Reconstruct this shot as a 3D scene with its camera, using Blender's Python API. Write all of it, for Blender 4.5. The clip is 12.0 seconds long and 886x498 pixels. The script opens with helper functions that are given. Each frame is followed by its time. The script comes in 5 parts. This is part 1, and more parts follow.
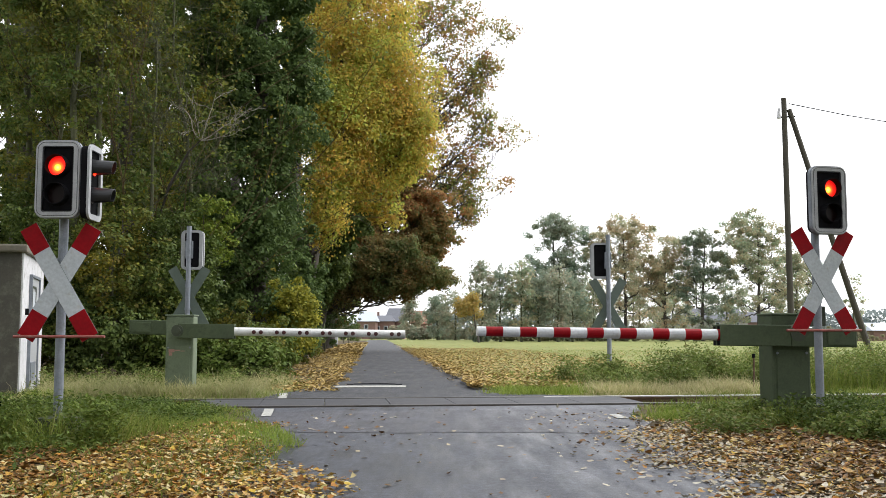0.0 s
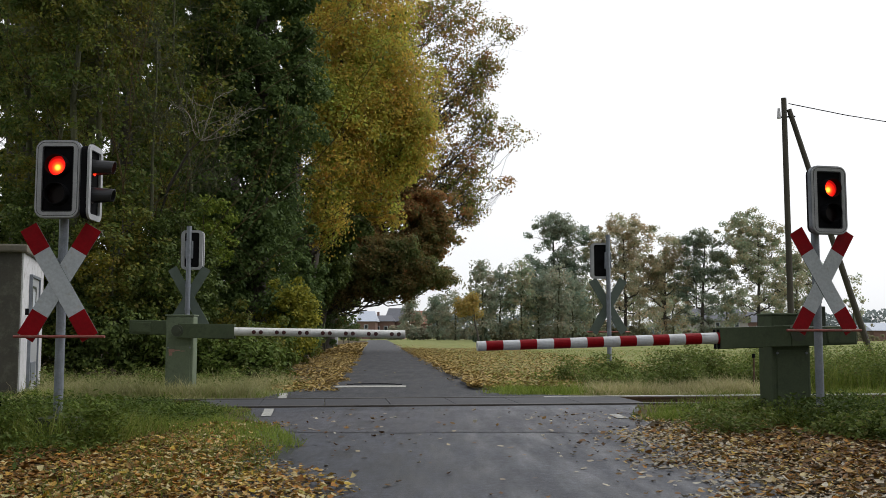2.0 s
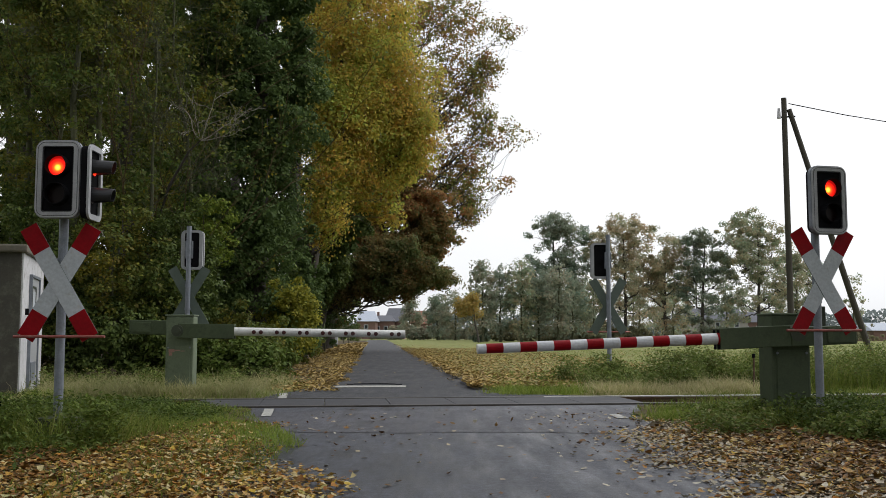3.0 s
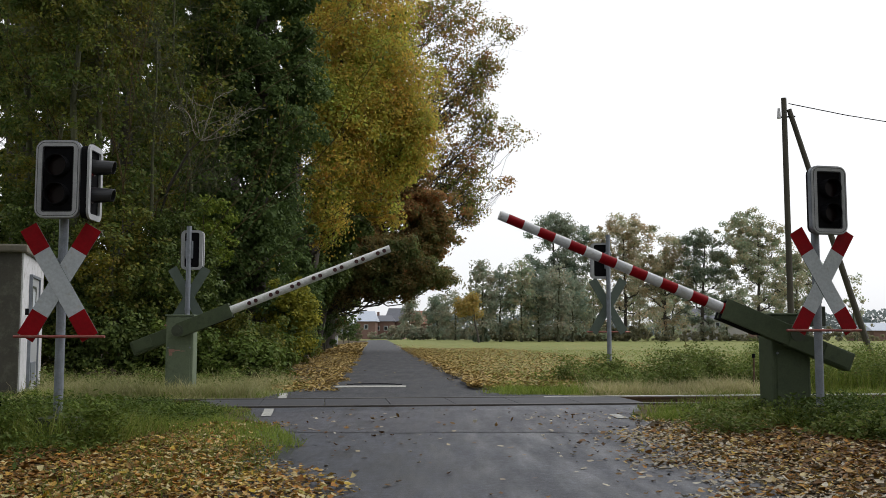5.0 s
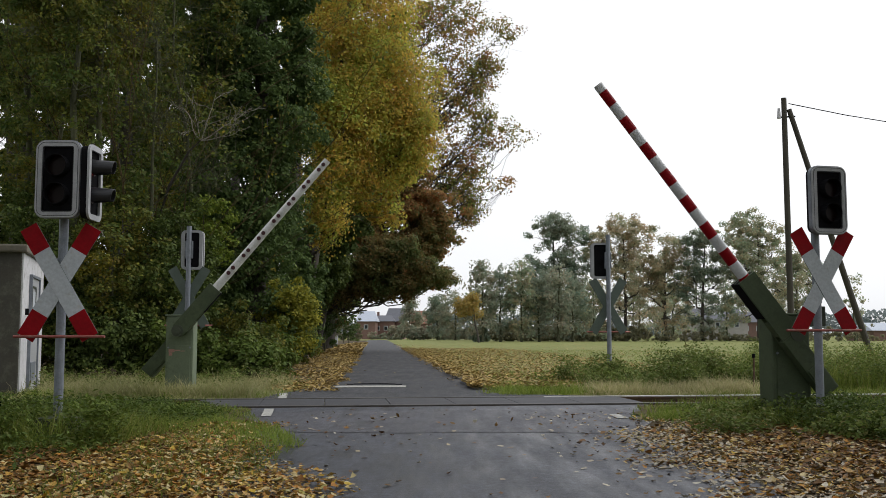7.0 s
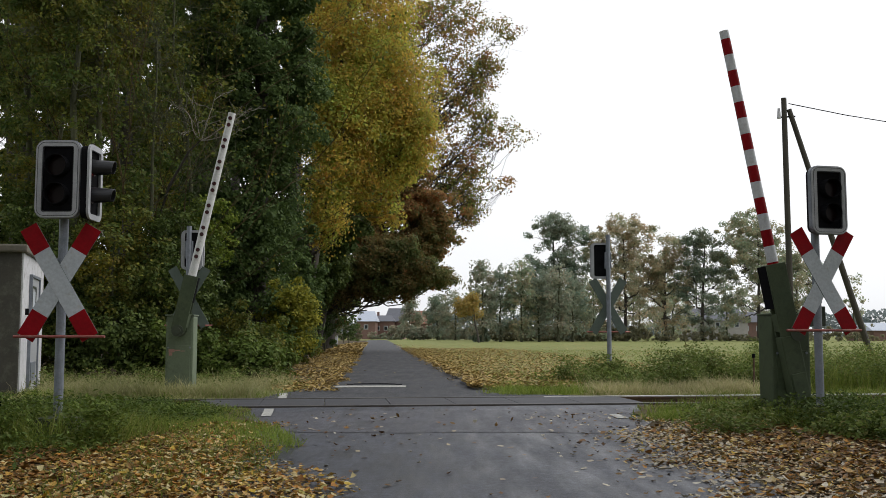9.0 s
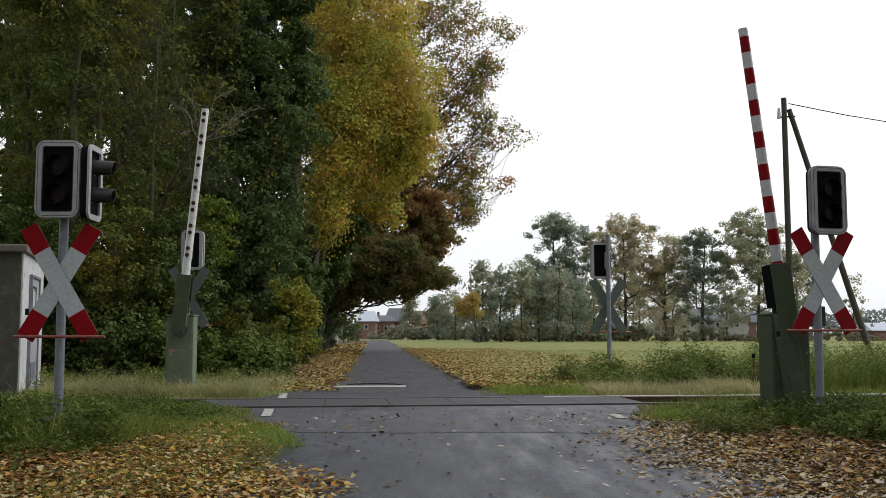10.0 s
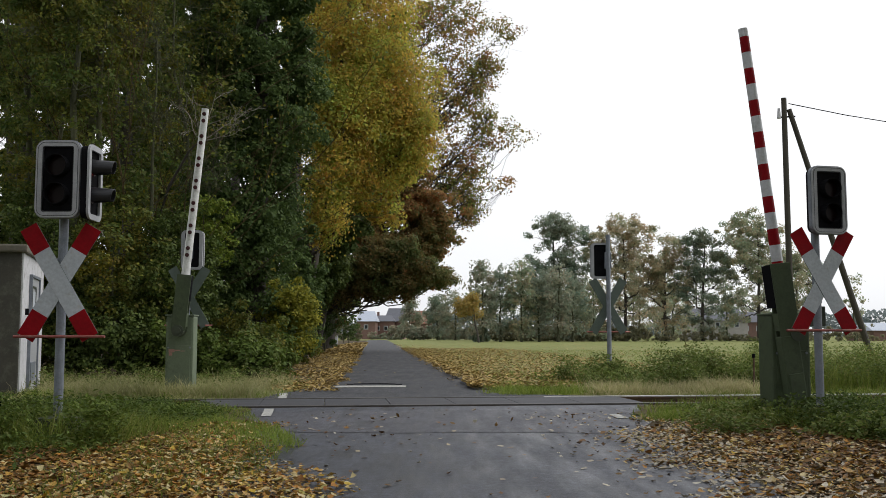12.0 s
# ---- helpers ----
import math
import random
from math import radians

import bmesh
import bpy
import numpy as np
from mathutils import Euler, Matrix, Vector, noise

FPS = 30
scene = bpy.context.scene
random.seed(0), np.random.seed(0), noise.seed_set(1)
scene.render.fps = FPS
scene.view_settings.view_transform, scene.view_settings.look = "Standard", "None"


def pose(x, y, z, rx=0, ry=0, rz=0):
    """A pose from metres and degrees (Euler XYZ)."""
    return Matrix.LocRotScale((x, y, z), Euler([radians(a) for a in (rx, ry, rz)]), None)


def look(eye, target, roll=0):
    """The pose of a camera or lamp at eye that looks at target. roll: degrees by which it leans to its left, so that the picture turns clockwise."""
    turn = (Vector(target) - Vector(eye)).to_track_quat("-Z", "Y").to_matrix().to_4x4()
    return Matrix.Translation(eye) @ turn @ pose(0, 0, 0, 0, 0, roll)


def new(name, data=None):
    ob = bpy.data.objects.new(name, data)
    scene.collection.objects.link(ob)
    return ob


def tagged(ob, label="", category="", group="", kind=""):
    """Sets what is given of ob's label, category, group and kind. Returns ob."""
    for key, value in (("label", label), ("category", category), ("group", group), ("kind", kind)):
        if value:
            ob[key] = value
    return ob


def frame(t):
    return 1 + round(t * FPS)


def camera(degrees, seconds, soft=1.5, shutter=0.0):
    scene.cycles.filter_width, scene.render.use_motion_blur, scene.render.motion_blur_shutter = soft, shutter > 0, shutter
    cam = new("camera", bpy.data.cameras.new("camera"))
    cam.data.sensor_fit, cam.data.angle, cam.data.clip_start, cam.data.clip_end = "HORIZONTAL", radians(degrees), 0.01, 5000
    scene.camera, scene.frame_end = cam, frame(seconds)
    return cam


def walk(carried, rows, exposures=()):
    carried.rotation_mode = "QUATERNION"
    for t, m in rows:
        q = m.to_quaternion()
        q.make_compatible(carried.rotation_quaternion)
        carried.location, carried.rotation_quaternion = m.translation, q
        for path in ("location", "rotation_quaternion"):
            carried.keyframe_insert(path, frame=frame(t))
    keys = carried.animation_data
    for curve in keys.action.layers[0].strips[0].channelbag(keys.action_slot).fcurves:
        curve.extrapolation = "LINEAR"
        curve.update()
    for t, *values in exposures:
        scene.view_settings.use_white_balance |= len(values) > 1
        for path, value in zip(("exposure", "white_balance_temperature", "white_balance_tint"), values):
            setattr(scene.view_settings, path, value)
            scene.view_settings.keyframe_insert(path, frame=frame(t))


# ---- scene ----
# ---- camera: stands still on the road, low, looking slightly up ----
cam = camera(48.26, 12.0, soft=0.85)
EYE, AIM = (0.0, 0.0, 0.95), (0.0, 10.0, 0.95 + 10.0 * 151 / 1750)
walk(cam, [(0.0, look(EYE, AIM)), (12.0, look(EYE, AIM))],
     exposures=[(0.0, 1.33), (0.5, 0.95), (1.0, 0.62), (1.5, 0.46), (2.0, 0.4), (12.0, 0.4)])

# ---- overcast daylight ----
world = bpy.data.worlds.new("overcast_sky")
scene.world = world
world.use_nodes = True
wn, wl = world.node_tree.nodes, world.node_tree.links
sky = wn.new("ShaderNodeTexSky")
sky.sky_type = "NISHITA"
sky.sun_disc = False
sky.sun_elevation, sky.sun_rotation = radians(50), radians(77)
sky.air_density, sky.dust_density, sky.ozone_density = 1.0, 3.0, 1.0
grey = wn.new("ShaderNodeHueSaturation")
grey.inputs["Saturation"].default_value = 0.12
wl.new(sky.outputs[0], grey.inputs["Color"])
cloud = wn.new("ShaderNodeMix")
cloud.data_type = "RGBA"
cloud.inputs["Factor"].default_value = 0.7
cloud.inputs["B"].default_value = (5.6, 5.7, 5.9, 1)
wl.new(grey.outputs[0], cloud.inputs["A"])
wl.new(cloud.outputs["Result"], wn["Background"].inputs["Color"])
wn["Background"].inputs["Strength"].default_value = 0.15

sun = new("sun", bpy.data.lights.new("sun", "SUN"))
sun.data.energy, sun.data.angle, sun.data.color = 1.4, radians(60), (1.0, 0.97, 0.93)
sun.matrix_world = look((9, 2, 11), (0, 0, 0))

# ---- materials ----


def material(name):
    m = bpy.data.materials.new(name)
    m.use_nodes = True
    return m, m.node_tree.nodes, m.node_tree.links, m.node_tree.nodes["Principled BSDF"]


def ramp(nodes, links, source, stops):
    r = nodes.new("ShaderNodeValToRGB")
    e = r.color_ramp.elements
    while len(e) < len(stops):
        e.new(0.5)
    for k, (at, c) in zip(e, stops):
        k.position, k.color = at, (*c, 1)
    links.new(source, r.inputs[0])
    return r.outputs[0]


def noise_tex(nodes, links, scale, detail=4.0, rough=0.6, space="Object"):
    tc = nodes.new("ShaderNodeTexCoord")
    n = nodes.new("ShaderNodeTexNoise")
    n.inputs["Scale"].default_value, n.inputs["Detail"].default_value, n.inputs["Roughness"].default_value = scale, detail, rough
    links.new(tc.outputs[space], n.inputs["Vector"])
    return n.outputs["Fac"]


def bump(nodes, links, bsdf, height, strength, distance=0.01):
    b = nodes.new("ShaderNodeBump")
    b.inputs["Strength"].default_value, b.inputs["Distance"].default_value = strength, distance
    links.new(height, b.inputs["Height"])
    links.new(b.outputs[0], bsdf.inputs["Normal"])


def mixed(nodes, links, fac, a, b, mode="MIX"):
    m = nodes.new("ShaderNodeMix")
    m.data_type, m.blend_type = "RGBA", mode
    for sock, v in ((m.inputs["Factor"], fac), (m.inputs["A"], a), (m.inputs["B"], b)):
        if isinstance(v, (float, int)):
            sock.default_value = v
        elif isinstance(v, tuple):
            sock.default_value = (*v, 1)
        else:
            links.new(v, sock)
    return m.outputs["Result"]


def surface(name, c1, c2, scale=6.0, rough=0.6, metal=0.0, fine=60.0, relief=0.15, distance=0.004, spec=0.5, dirt=None, dirt_at=0.62):
    """A worn surface: broad tint variation, fine grain, optional stains."""
    m, n, l, b = material(name)
    broad = noise_tex(n, l, scale)
    grain = noise_tex(n, l, fine, 5)
    col = ramp(n, l, broad, [(0.3, c1), (0.7, c2)])
    if dirt:
        stain = noise_tex(n, l, scale * 2.3, 6, 0.7)
        fac = ramp(n, l, stain, [(dirt_at - 0.08, (0, 0, 0)), (dirt_at + 0.1, (0.8, 0.8, 0.8))])
        col = mixed(n, l, fac, col, dirt)
    col = mixed(n, l, 0.35, col, ramp(n, l, grain, [(0.35, (0.55, 0.55, 0.55)), (0.65, (1, 1, 1))]), "MULTIPLY")
    l.new(col, b.inputs["Base Color"])
    l.new(ramp(n, l, broad, [(0.3, (rough * 0.85,) * 3), (0.7, (min(1, rough * 1.15),) * 3)]), b.inputs["Roughness"])
    b.inputs["Metallic"].default_value = metal
    b.inputs["Specular IOR Level"].default_value = spec
    bump(n, l, b, grain, relief, distance)
    return m


def leafy(name, stops, through_light=0.3, rough=0.55, blotch=None):
    """Leaves: one tint per leaf, a little light through them."""
    m, n, l, b = material(name)
    g = n.new("ShaderNodeNewGeometry")
    col = ramp(n, l, g.outputs["Random Per Island"], stops)
    patch = noise_tex(n, l, 0.9, 2)
    col = mixed(n, l, 0.6, col, ramp(n, l, patch, [(0.35, (0.6, 0.62, 0.6)), (0.65, (1, 1, 1))]), "MULTIPLY")
    if blotch:
        col = mixed(n, l, 1.0, col, ramp(n, l, noise_tex(n, l, 0.55, 3), [(0.36, blotch[0]), (0.5, (1, 1, 1)), (0.64, blotch[1])]), "MULTIPLY")
    l.new(col, b.inputs["Base Color"])
    b.inputs["Roughness"].default_value = rough
    b.inputs["Specular IOR Level"].default_value = 0.12
    t = n.new("ShaderNodeBsdfTranslucent")
    l.new(col, t.inputs["Color"])
    mx = n.new("ShaderNodeMixShader")
    mx.inputs[0].default_value = through_light
    l.new(b.outputs[0], mx.inputs[1])
    l.new(t.outputs[0], mx.inputs[2])
    l.new(mx.outputs[0], n["Material Output"].inputs["Surface"])
    return m


def shades(*cs):
    """Even colour stops."""
    return [(i / (len(cs) - 1), c) for i, c in enumerate(cs)]


def asphalt(name, c1, c2, scale, r1, r2, spec=0.5):
    """Chippings, worn streaks along the lane, stains and half-dried damp on asphalt."""
    m, n, l, b = material(name)
    broad = noise_tex(n, l, scale, 5, 0.6)
    stain = noise_tex(n, l, scale * 5, 8, 0.75)
    chips = noise_tex(n, l, 110.0, 3, 0.8)
    grit = noise_tex(n, l, 26.0, 6, 0.85)
    tc, mp, streak = n.new("ShaderNodeTexCoord"), n.new("ShaderNodeMapping"), n.new("ShaderNodeTexNoise")
    mp.inputs["Scale"].default_value = (5.0, 0.7, 1.0)
    streak.inputs["Scale"].default_value, streak.inputs["Detail"].default_value = 1.0, 6
    l.new(tc.outputs["Object"], mp.inputs["Vector"])
    l.new(mp.outputs[0], streak.inputs["Vector"])
    col = ramp(n, l, broad, [(0.32, c1), (0.68, c2)])
    for fac, src, lo, hi, dark, light in ((0.6, stain, 0.36, 0.62, 0.55, 1.1), (0.4, streak.outputs["Fac"], 0.35, 0.65, 0.65, 1.15), (0.8, chips, 0.4, 0.6, 0.3, 1.5), (0.9, grit, 0.4, 0.6, 0.32, 1.6), (0.6, noise_tex(n, l, 9.0, 6, 0.8), 0.38, 0.62, 0.5, 1.35)):
        col = mixed(n, l, fac, col, ramp(n, l, src, [(lo, (dark,) * 3), (hi, (light,) * 3)]), "MULTIPLY")
    l.new(col, b.inputs["Base Color"])
    l.new(ramp(n, l, streak.outputs["Fac"], [(0.35, (r1,) * 3), (0.62, (r2,) * 3)]), b.inputs["Roughness"])
    b.inputs["Specular IOR Level"].default_value = spec
    bump(n, l, b, chips, 0.5, 0.005)
    return m


BARK = surface("bark", (0.04, 0.046, 0.02), (0.085, 0.088, 0.045), 1.5, 0.9, fine=18, relief=0.6, distance=0.03)
TWIG = surface("pale_twig_bark", (0.15, 0.135, 0.11), (0.24, 0.22, 0.185), 3, 0.85, fine=40, relief=0.2)
TWIG_BROWN = surface("red_brown_twig_bark", (0.045, 0.032, 0.018), (0.085, 0.06, 0.03), 3, 0.9, fine=40, relief=0.2, spec=0.1)
BARK_DARK = surface("dark_bark", (0.03, 0.026, 0.022), (0.07, 0.06, 0.05), 1.5, 0.9, fine=18, relief=0.6, distance=0.03)
IVY = leafy("ivy_leaves", shades((0.045, 0.078, 0.025), (0.074, 0.118, 0.036), (0.11, 0.158, 0.046), (0.06, 0.098, 0.03)), 0.35, 0.6)
DIM = leafy("dull_brown_green_leaves", shades((0.09, 0.115, 0.04), (0.15, 0.15, 0.054), (0.2, 0.155, 0.06), (0.11, 0.14, 0.05), (0.16, 0.115, 0.048)), 0.5, blotch=((1.2, 0.85, 0.8), (0.75, 1.0, 0.85)))
GREEN = leafy("green_leaves", shades((0.038, 0.064, 0.016), (0.068, 0.102, 0.024), (0.11, 0.145, 0.034), (0.06, 0.082, 0.022)), 0.3)
LIME = leafy("lime_leaves", shades((0.09, 0.14, 0.02), (0.16, 0.22, 0.032), (0.23, 0.27, 0.042)), 0.4)
HAZEL = leafy("hazel_leaves", shades((0.15, 0.17, 0.025), (0.27, 0.27, 0.038), (0.35, 0.31, 0.042), (0.2, 0.23, 0.032)), 0.45)
OLIVE = leafy("olive_leaves", shades((0.065, 0.095, 0.022), (0.125, 0.16, 0.035), (0.21, 0.215, 0.04), (0.085, 0.12, 0.034), (0.15, 0.135, 0.036), (0.1, 0.15, 0.04)), 0.45, blotch=((1.35, 1.05, 0.7), (0.62, 0.82, 0.8)))
YELLOW = leafy("yellow_leaves", shades((0.3, 0.3, 0.06), (0.58, 0.45, 0.08), (0.7, 0.52, 0.1), (0.47, 0.48, 0.085), (0.36, 0.4, 0.08), (0.5, 0.3, 0.065), (0.2, 0.19, 0.05)), 0.58, blotch=((1.05, 0.84, 0.85), (0.74, 0.95, 0.95)))
RUST = leafy("rust_leaves", shades((0.14, 0.115, 0.05), (0.26, 0.17, 0.068), (0.4, 0.215, 0.085), (0.18, 0.155, 0.062), (0.2, 0.19, 0.068), (0.33, 0.17, 0.074), (0.15, 0.16, 0.06)), 0.54, blotch=((1.2, 0.88, 0.85), (0.75, 0.93, 0.84)))
FADED = leafy("faded_leaves", shades((0.2, 0.23, 0.07), (0.27, 0.24, 0.07), (0.34, 0.19, 0.07), (0.19, 0.23, 0.07), (0.38, 0.27, 0.07), (0.26, 0.14, 0.06)), 0.5, blotch=((1.2, 0.78, 0.8), (0.8, 1.0, 0.9)))
# Far oak, russet and wood leaves paled and greyed: haze in the colour.
FAR_OAK = leafy("hazy_far_oak_leaves", shades((0.28, 0.34, 0.23), (0.36, 0.41, 0.27), (0.47, 0.42, 0.28), (0.32, 0.36, 0.24), (0.44, 0.38, 0.27), (0.35, 0.4, 0.27)), 0.62, blotch=((1.15, 0.98, 0.9), (0.8, 0.97, 0.95)))
FAR_DARK = leafy("hazy_dark_oak_leaves", shades((0.2, 0.25, 0.19), (0.26, 0.31, 0.23), (0.33, 0.35, 0.26), (0.22, 0.27, 0.2)), 0.58, blotch=((1.1, 0.95, 0.92), (0.85, 0.98, 0.98)))
FAR_TAN = leafy("hazy_russet_leaves", shades((0.43, 0.39, 0.26), (0.54, 0.45, 0.3), (0.4, 0.42, 0.28), (0.58, 0.46, 0.31), (0.36, 0.4, 0.27)), 0.64, blotch=((1.12, 0.94, 0.9), (0.82, 1.0, 0.95)))
# Blue-grey of the distant air put into the skyline leaves.
HAZE_BLUE = leafy("hazy_skyline_leaves", shades((0.19, 0.23, 0.24), (0.24, 0.28, 0.29), (0.22, 0.25, 0.24)), 0.5)
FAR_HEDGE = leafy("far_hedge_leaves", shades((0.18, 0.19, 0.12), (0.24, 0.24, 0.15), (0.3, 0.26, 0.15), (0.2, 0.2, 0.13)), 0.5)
FAR_WOOD = leafy("hazy_far_wood_leaves", shades((0.24, 0.27, 0.2), (0.31, 0.34, 0.25), (0.37, 0.37, 0.27), (0.3, 0.27, 0.2)), 0.58, blotch=((1.1, 0.94, 0.9), (0.8, 0.95, 0.92)))
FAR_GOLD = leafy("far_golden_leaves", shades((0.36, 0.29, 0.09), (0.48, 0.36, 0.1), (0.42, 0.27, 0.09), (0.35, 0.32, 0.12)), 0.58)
LITTER = leafy("fallen_leaves", shades((0.11, 0.05, 0.014), (0.28, 0.11, 0.022), (0.43, 0.24, 0.045), (0.5, 0.37, 0.15), (0.33, 0.135, 0.022), (0.46, 0.32, 0.09), (0.15, 0.075, 0.022), (0.52, 0.35, 0.045), (0.6, 0.5, 0.3), (0.26, 0.23, 0.05), (0.42, 0.19, 0.035), (0.54, 0.42, 0.22), (0.38, 0.36, 0.18)), 0.1, 0.5)
# Dark brown leaves; on the outer verges their colour stands in for shade.
DARK_LEAF = leafy("dark_brown_leaves", shades((0.08, 0.04, 0.014), (0.2, 0.09, 0.022), (0.13, 0.08, 0.024), (0.25, 0.125, 0.026), (0.11, 0.055, 0.018)), 0.06, 0.45)
PALE = leafy("pale_fallen_leaves", shades((0.46, 0.42, 0.34), (0.3, 0.22, 0.14), (0.56, 0.52, 0.43), (0.4, 0.33, 0.22), (0.5, 0.45, 0.35)), 0.08, 0.5)
GOLD = leafy("golden_fallen_leaves", shades((0.16, 0.1, 0.03), (0.32, 0.22, 0.065), (0.42, 0.31, 0.11), (0.24, 0.145, 0.05), (0.4, 0.32, 0.15)), 0.1, 0.5)
GRASS = leafy("grass_blades", shades((0.1, 0.15, 0.02), (0.17, 0.23, 0.04), (0.24, 0.27, 0.06), (0.14, 0.2, 0.03), (0.3, 0.29, 0.1)), 0.35)
PALE_GRASS = leafy("pale_grass_blades", shades((0.24, 0.26, 0.1), (0.34, 0.34, 0.15), (0.42, 0.38, 0.2), (0.27, 0.3, 0.11), (0.46, 0.42, 0.26)), 0.4)
DRY = leafy("dry_grass_blades", shades((0.38, 0.35, 0.18), (0.48, 0.42, 0.24), (0.32, 0.33, 0.14), (0.52, 0.46, 0.28)), 0.35)
BRAMBLE = leafy("bramble_leaves", shades((0.085, 0.125, 0.025), (0.13, 0.18, 0.04), (0.19, 0.235, 0.06), (0.1, 0.14, 0.03), (0.22, 0.2, 0.075)), 0.35, 0.55)
FRESH = leafy("fresh_grass_blades", shades((0.13, 0.2, 0.03), (0.2, 0.28, 0.045), (0.27, 0.33, 0.065), (0.17, 0.23, 0.04), (0.32, 0.33, 0.11)), 0.4)
NETTLE = leafy("weed_leaves", shades((0.05, 0.08, 0.014), (0.085, 0.13, 0.024), (0.125, 0.175, 0.034), (0.065, 0.1, 0.02), (0.13, 0.15, 0.04)), 0.3, 0.6, blotch=((1.15, 1.1, 1.0), (0.65, 0.72, 0.72)))

ASPHALT = asphalt("asphalt", (0.034, 0.038, 0.05), (0.06, 0.066, 0.087), 0.8, 0.37, 0.64)
ASPHALT_FAR = asphalt("rough_asphalt", (0.032, 0.034, 0.04), (0.055, 0.057, 0.066), 0.8, 0.65, 0.9, 0.35)
ASPHALT_NEW = asphalt("asphalt_patch", (0.043, 0.045, 0.057), (0.074, 0.076, 0.094), 1.1, 0.46, 0.72)
TAR = surface("tar", (0.03, 0.031, 0.036), (0.042, 0.043, 0.05), 5, 0.7, spec=0.2)
RUBBER = surface("crossing_rubber", (0.033, 0.034, 0.04), (0.055, 0.056, 0.064), 2, 0.7, fine=90, relief=0.3, spec=0.3)
RAIL_DARK = surface("dull_rail_steel", (0.075, 0.07, 0.065), (0.12, 0.11, 0.105), 4, 0.55, 0.4, 60, 0.2)
ROAD_PAINT = surface("worn_road_paint", (0.3, 0.3, 0.28), (0.42, 0.42, 0.39), 9, 0.7, dirt=(0.09, 0.09, 0.09), dirt_at=0.54)
STEEL = surface("worn_steel", (0.5, 0.49, 0.48), (0.62, 0.61, 0.6), 5, 0.42, 0.5, 80, 0.1)
RUST_STEEL = surface("rusty_steel", (0.07, 0.04, 0.025), (0.12, 0.07, 0.04), 6, 0.8, 0.2, 60, 0.3)
GALVANISED = surface("galvanised_steel", (0.15, 0.17, 0.2), (0.23, 0.25, 0.29), 9, 0.5, 0.3, 70, 0.1, dirt=(0.15, 0.16, 0.155))
BOOM_WHITE = surface("white_boom_paint", (0.55, 0.56, 0.56), (0.68, 0.68, 0.67), 4, 0.45, fine=40, relief=0.05, dirt=(0.4, 0.4, 0.36), dirt_at=0.62)
STRIPE_WHITE = surface("white_stripe_paint", (0.46, 0.48, 0.51), (0.56, 0.575, 0.6), 4, 0.4, fine=40, relief=0.05, dirt=(0.36, 0.36, 0.34), dirt_at=0.64)
WHITE_PAINT = surface("white_reflective_paint", (0.38, 0.415, 0.45), (0.46, 0.495, 0.53), 5, 0.5, fine=40, relief=0.05, dirt=(0.36, 0.36, 0.33), dirt_at=0.66)
RED_PAINT = surface("red_reflective_paint", (0.205, 0.002, 0.006), (0.26, 0.003, 0.008), 5, 0.55, fine=40, relief=0.05, spec=0.12)
RED_FADED = surface("faded_red_bar_paint", (0.2, 0.045, 0.04), (0.3, 0.085, 0.07), 6, 0.6, dirt=(0.3, 0.24, 0.2), dirt_at=0.6)
REFLECTOR = surface("dark_red_reflector", (0.035, 0.004, 0.006), (0.06, 0.006, 0.008), 5, 0.3)
SIGN_BACK = surface("green_grey_sign_back", (0.075, 0.1, 0.085), (0.1, 0.13, 0.11), 5, 0.6)
GREEN_PAINT = surface("weathered_green_paint", (0.048, 0.068, 0.035), (0.072, 0.094, 0.05), 3.5, 0.6, fine=50, relief=0.1, dirt=(0.04, 0.052, 0.03), dirt_at=0.58, spec=0.3)
# Paler green for the far barrier's housing.
GREEN_PALE = surface("pale_green_paint", (0.11, 0.14, 0.09), (0.15, 0.185, 0.12), 3.5, 0.65, fine=50, relief=0.1, dirt=(0.07, 0.09, 0.055), dirt_at=0.62, spec=0.3)
GREEN_DARK = surface("dark_greasy_green", (0.03, 0.04, 0.025), (0.05, 0.06, 0.035), 6, 0.6)
FRAME_GREY = surface("pale_grey_frame", (0.3, 0.31, 0.33), (0.38, 0.39, 0.41), 8, 0.5)
BLACK = surface("matt_black", (0.006, 0.006, 0.007), (0.011, 0.011, 0.013), 8, 0.85, spec=0.04)
HOOD = surface("dark_grey_hood", (0.014, 0.015, 0.018), (0.022, 0.023, 0.027), 8, 0.4, spec=0.4)
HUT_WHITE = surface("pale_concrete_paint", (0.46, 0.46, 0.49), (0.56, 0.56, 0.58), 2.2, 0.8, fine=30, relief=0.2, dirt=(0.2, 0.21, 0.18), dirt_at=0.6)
# Concrete darkened for the wood's shade on the hut's front; stains on top.
HUT_SHADED = surface("shaded_grey_concrete", (0.045, 0.043, 0.036), (0.075, 0.07, 0.06), 2, 0.9, fine=30, relief=0.3, dirt=(0.12, 0.13, 0.1), dirt_at=0.58)
MOSSY = surface("mossy_roof_slab", (0.1, 0.095, 0.08), (0.16, 0.14, 0.11), 4, 0.95, fine=20, relief=0.5)
POLE_WOOD = surface("weathered_pole_wood", (0.036, 0.032, 0.024), (0.062, 0.055, 0.042), 2, 0.85, fine=30, relief=0.3)
BRICK = surface("red_brick_wall", (0.15, 0.09, 0.075), (0.2, 0.12, 0.1), 2, 0.9)
ROOF_RED = surface("red_roof_tiles", (0.18, 0.08, 0.055), (0.24, 0.11, 0.075), 2, 0.9)
ROOF_DARK = surface("dark_roof_tiles", (0.075, 0.08, 0.095), (0.11, 0.115, 0.135), 2, 0.9)
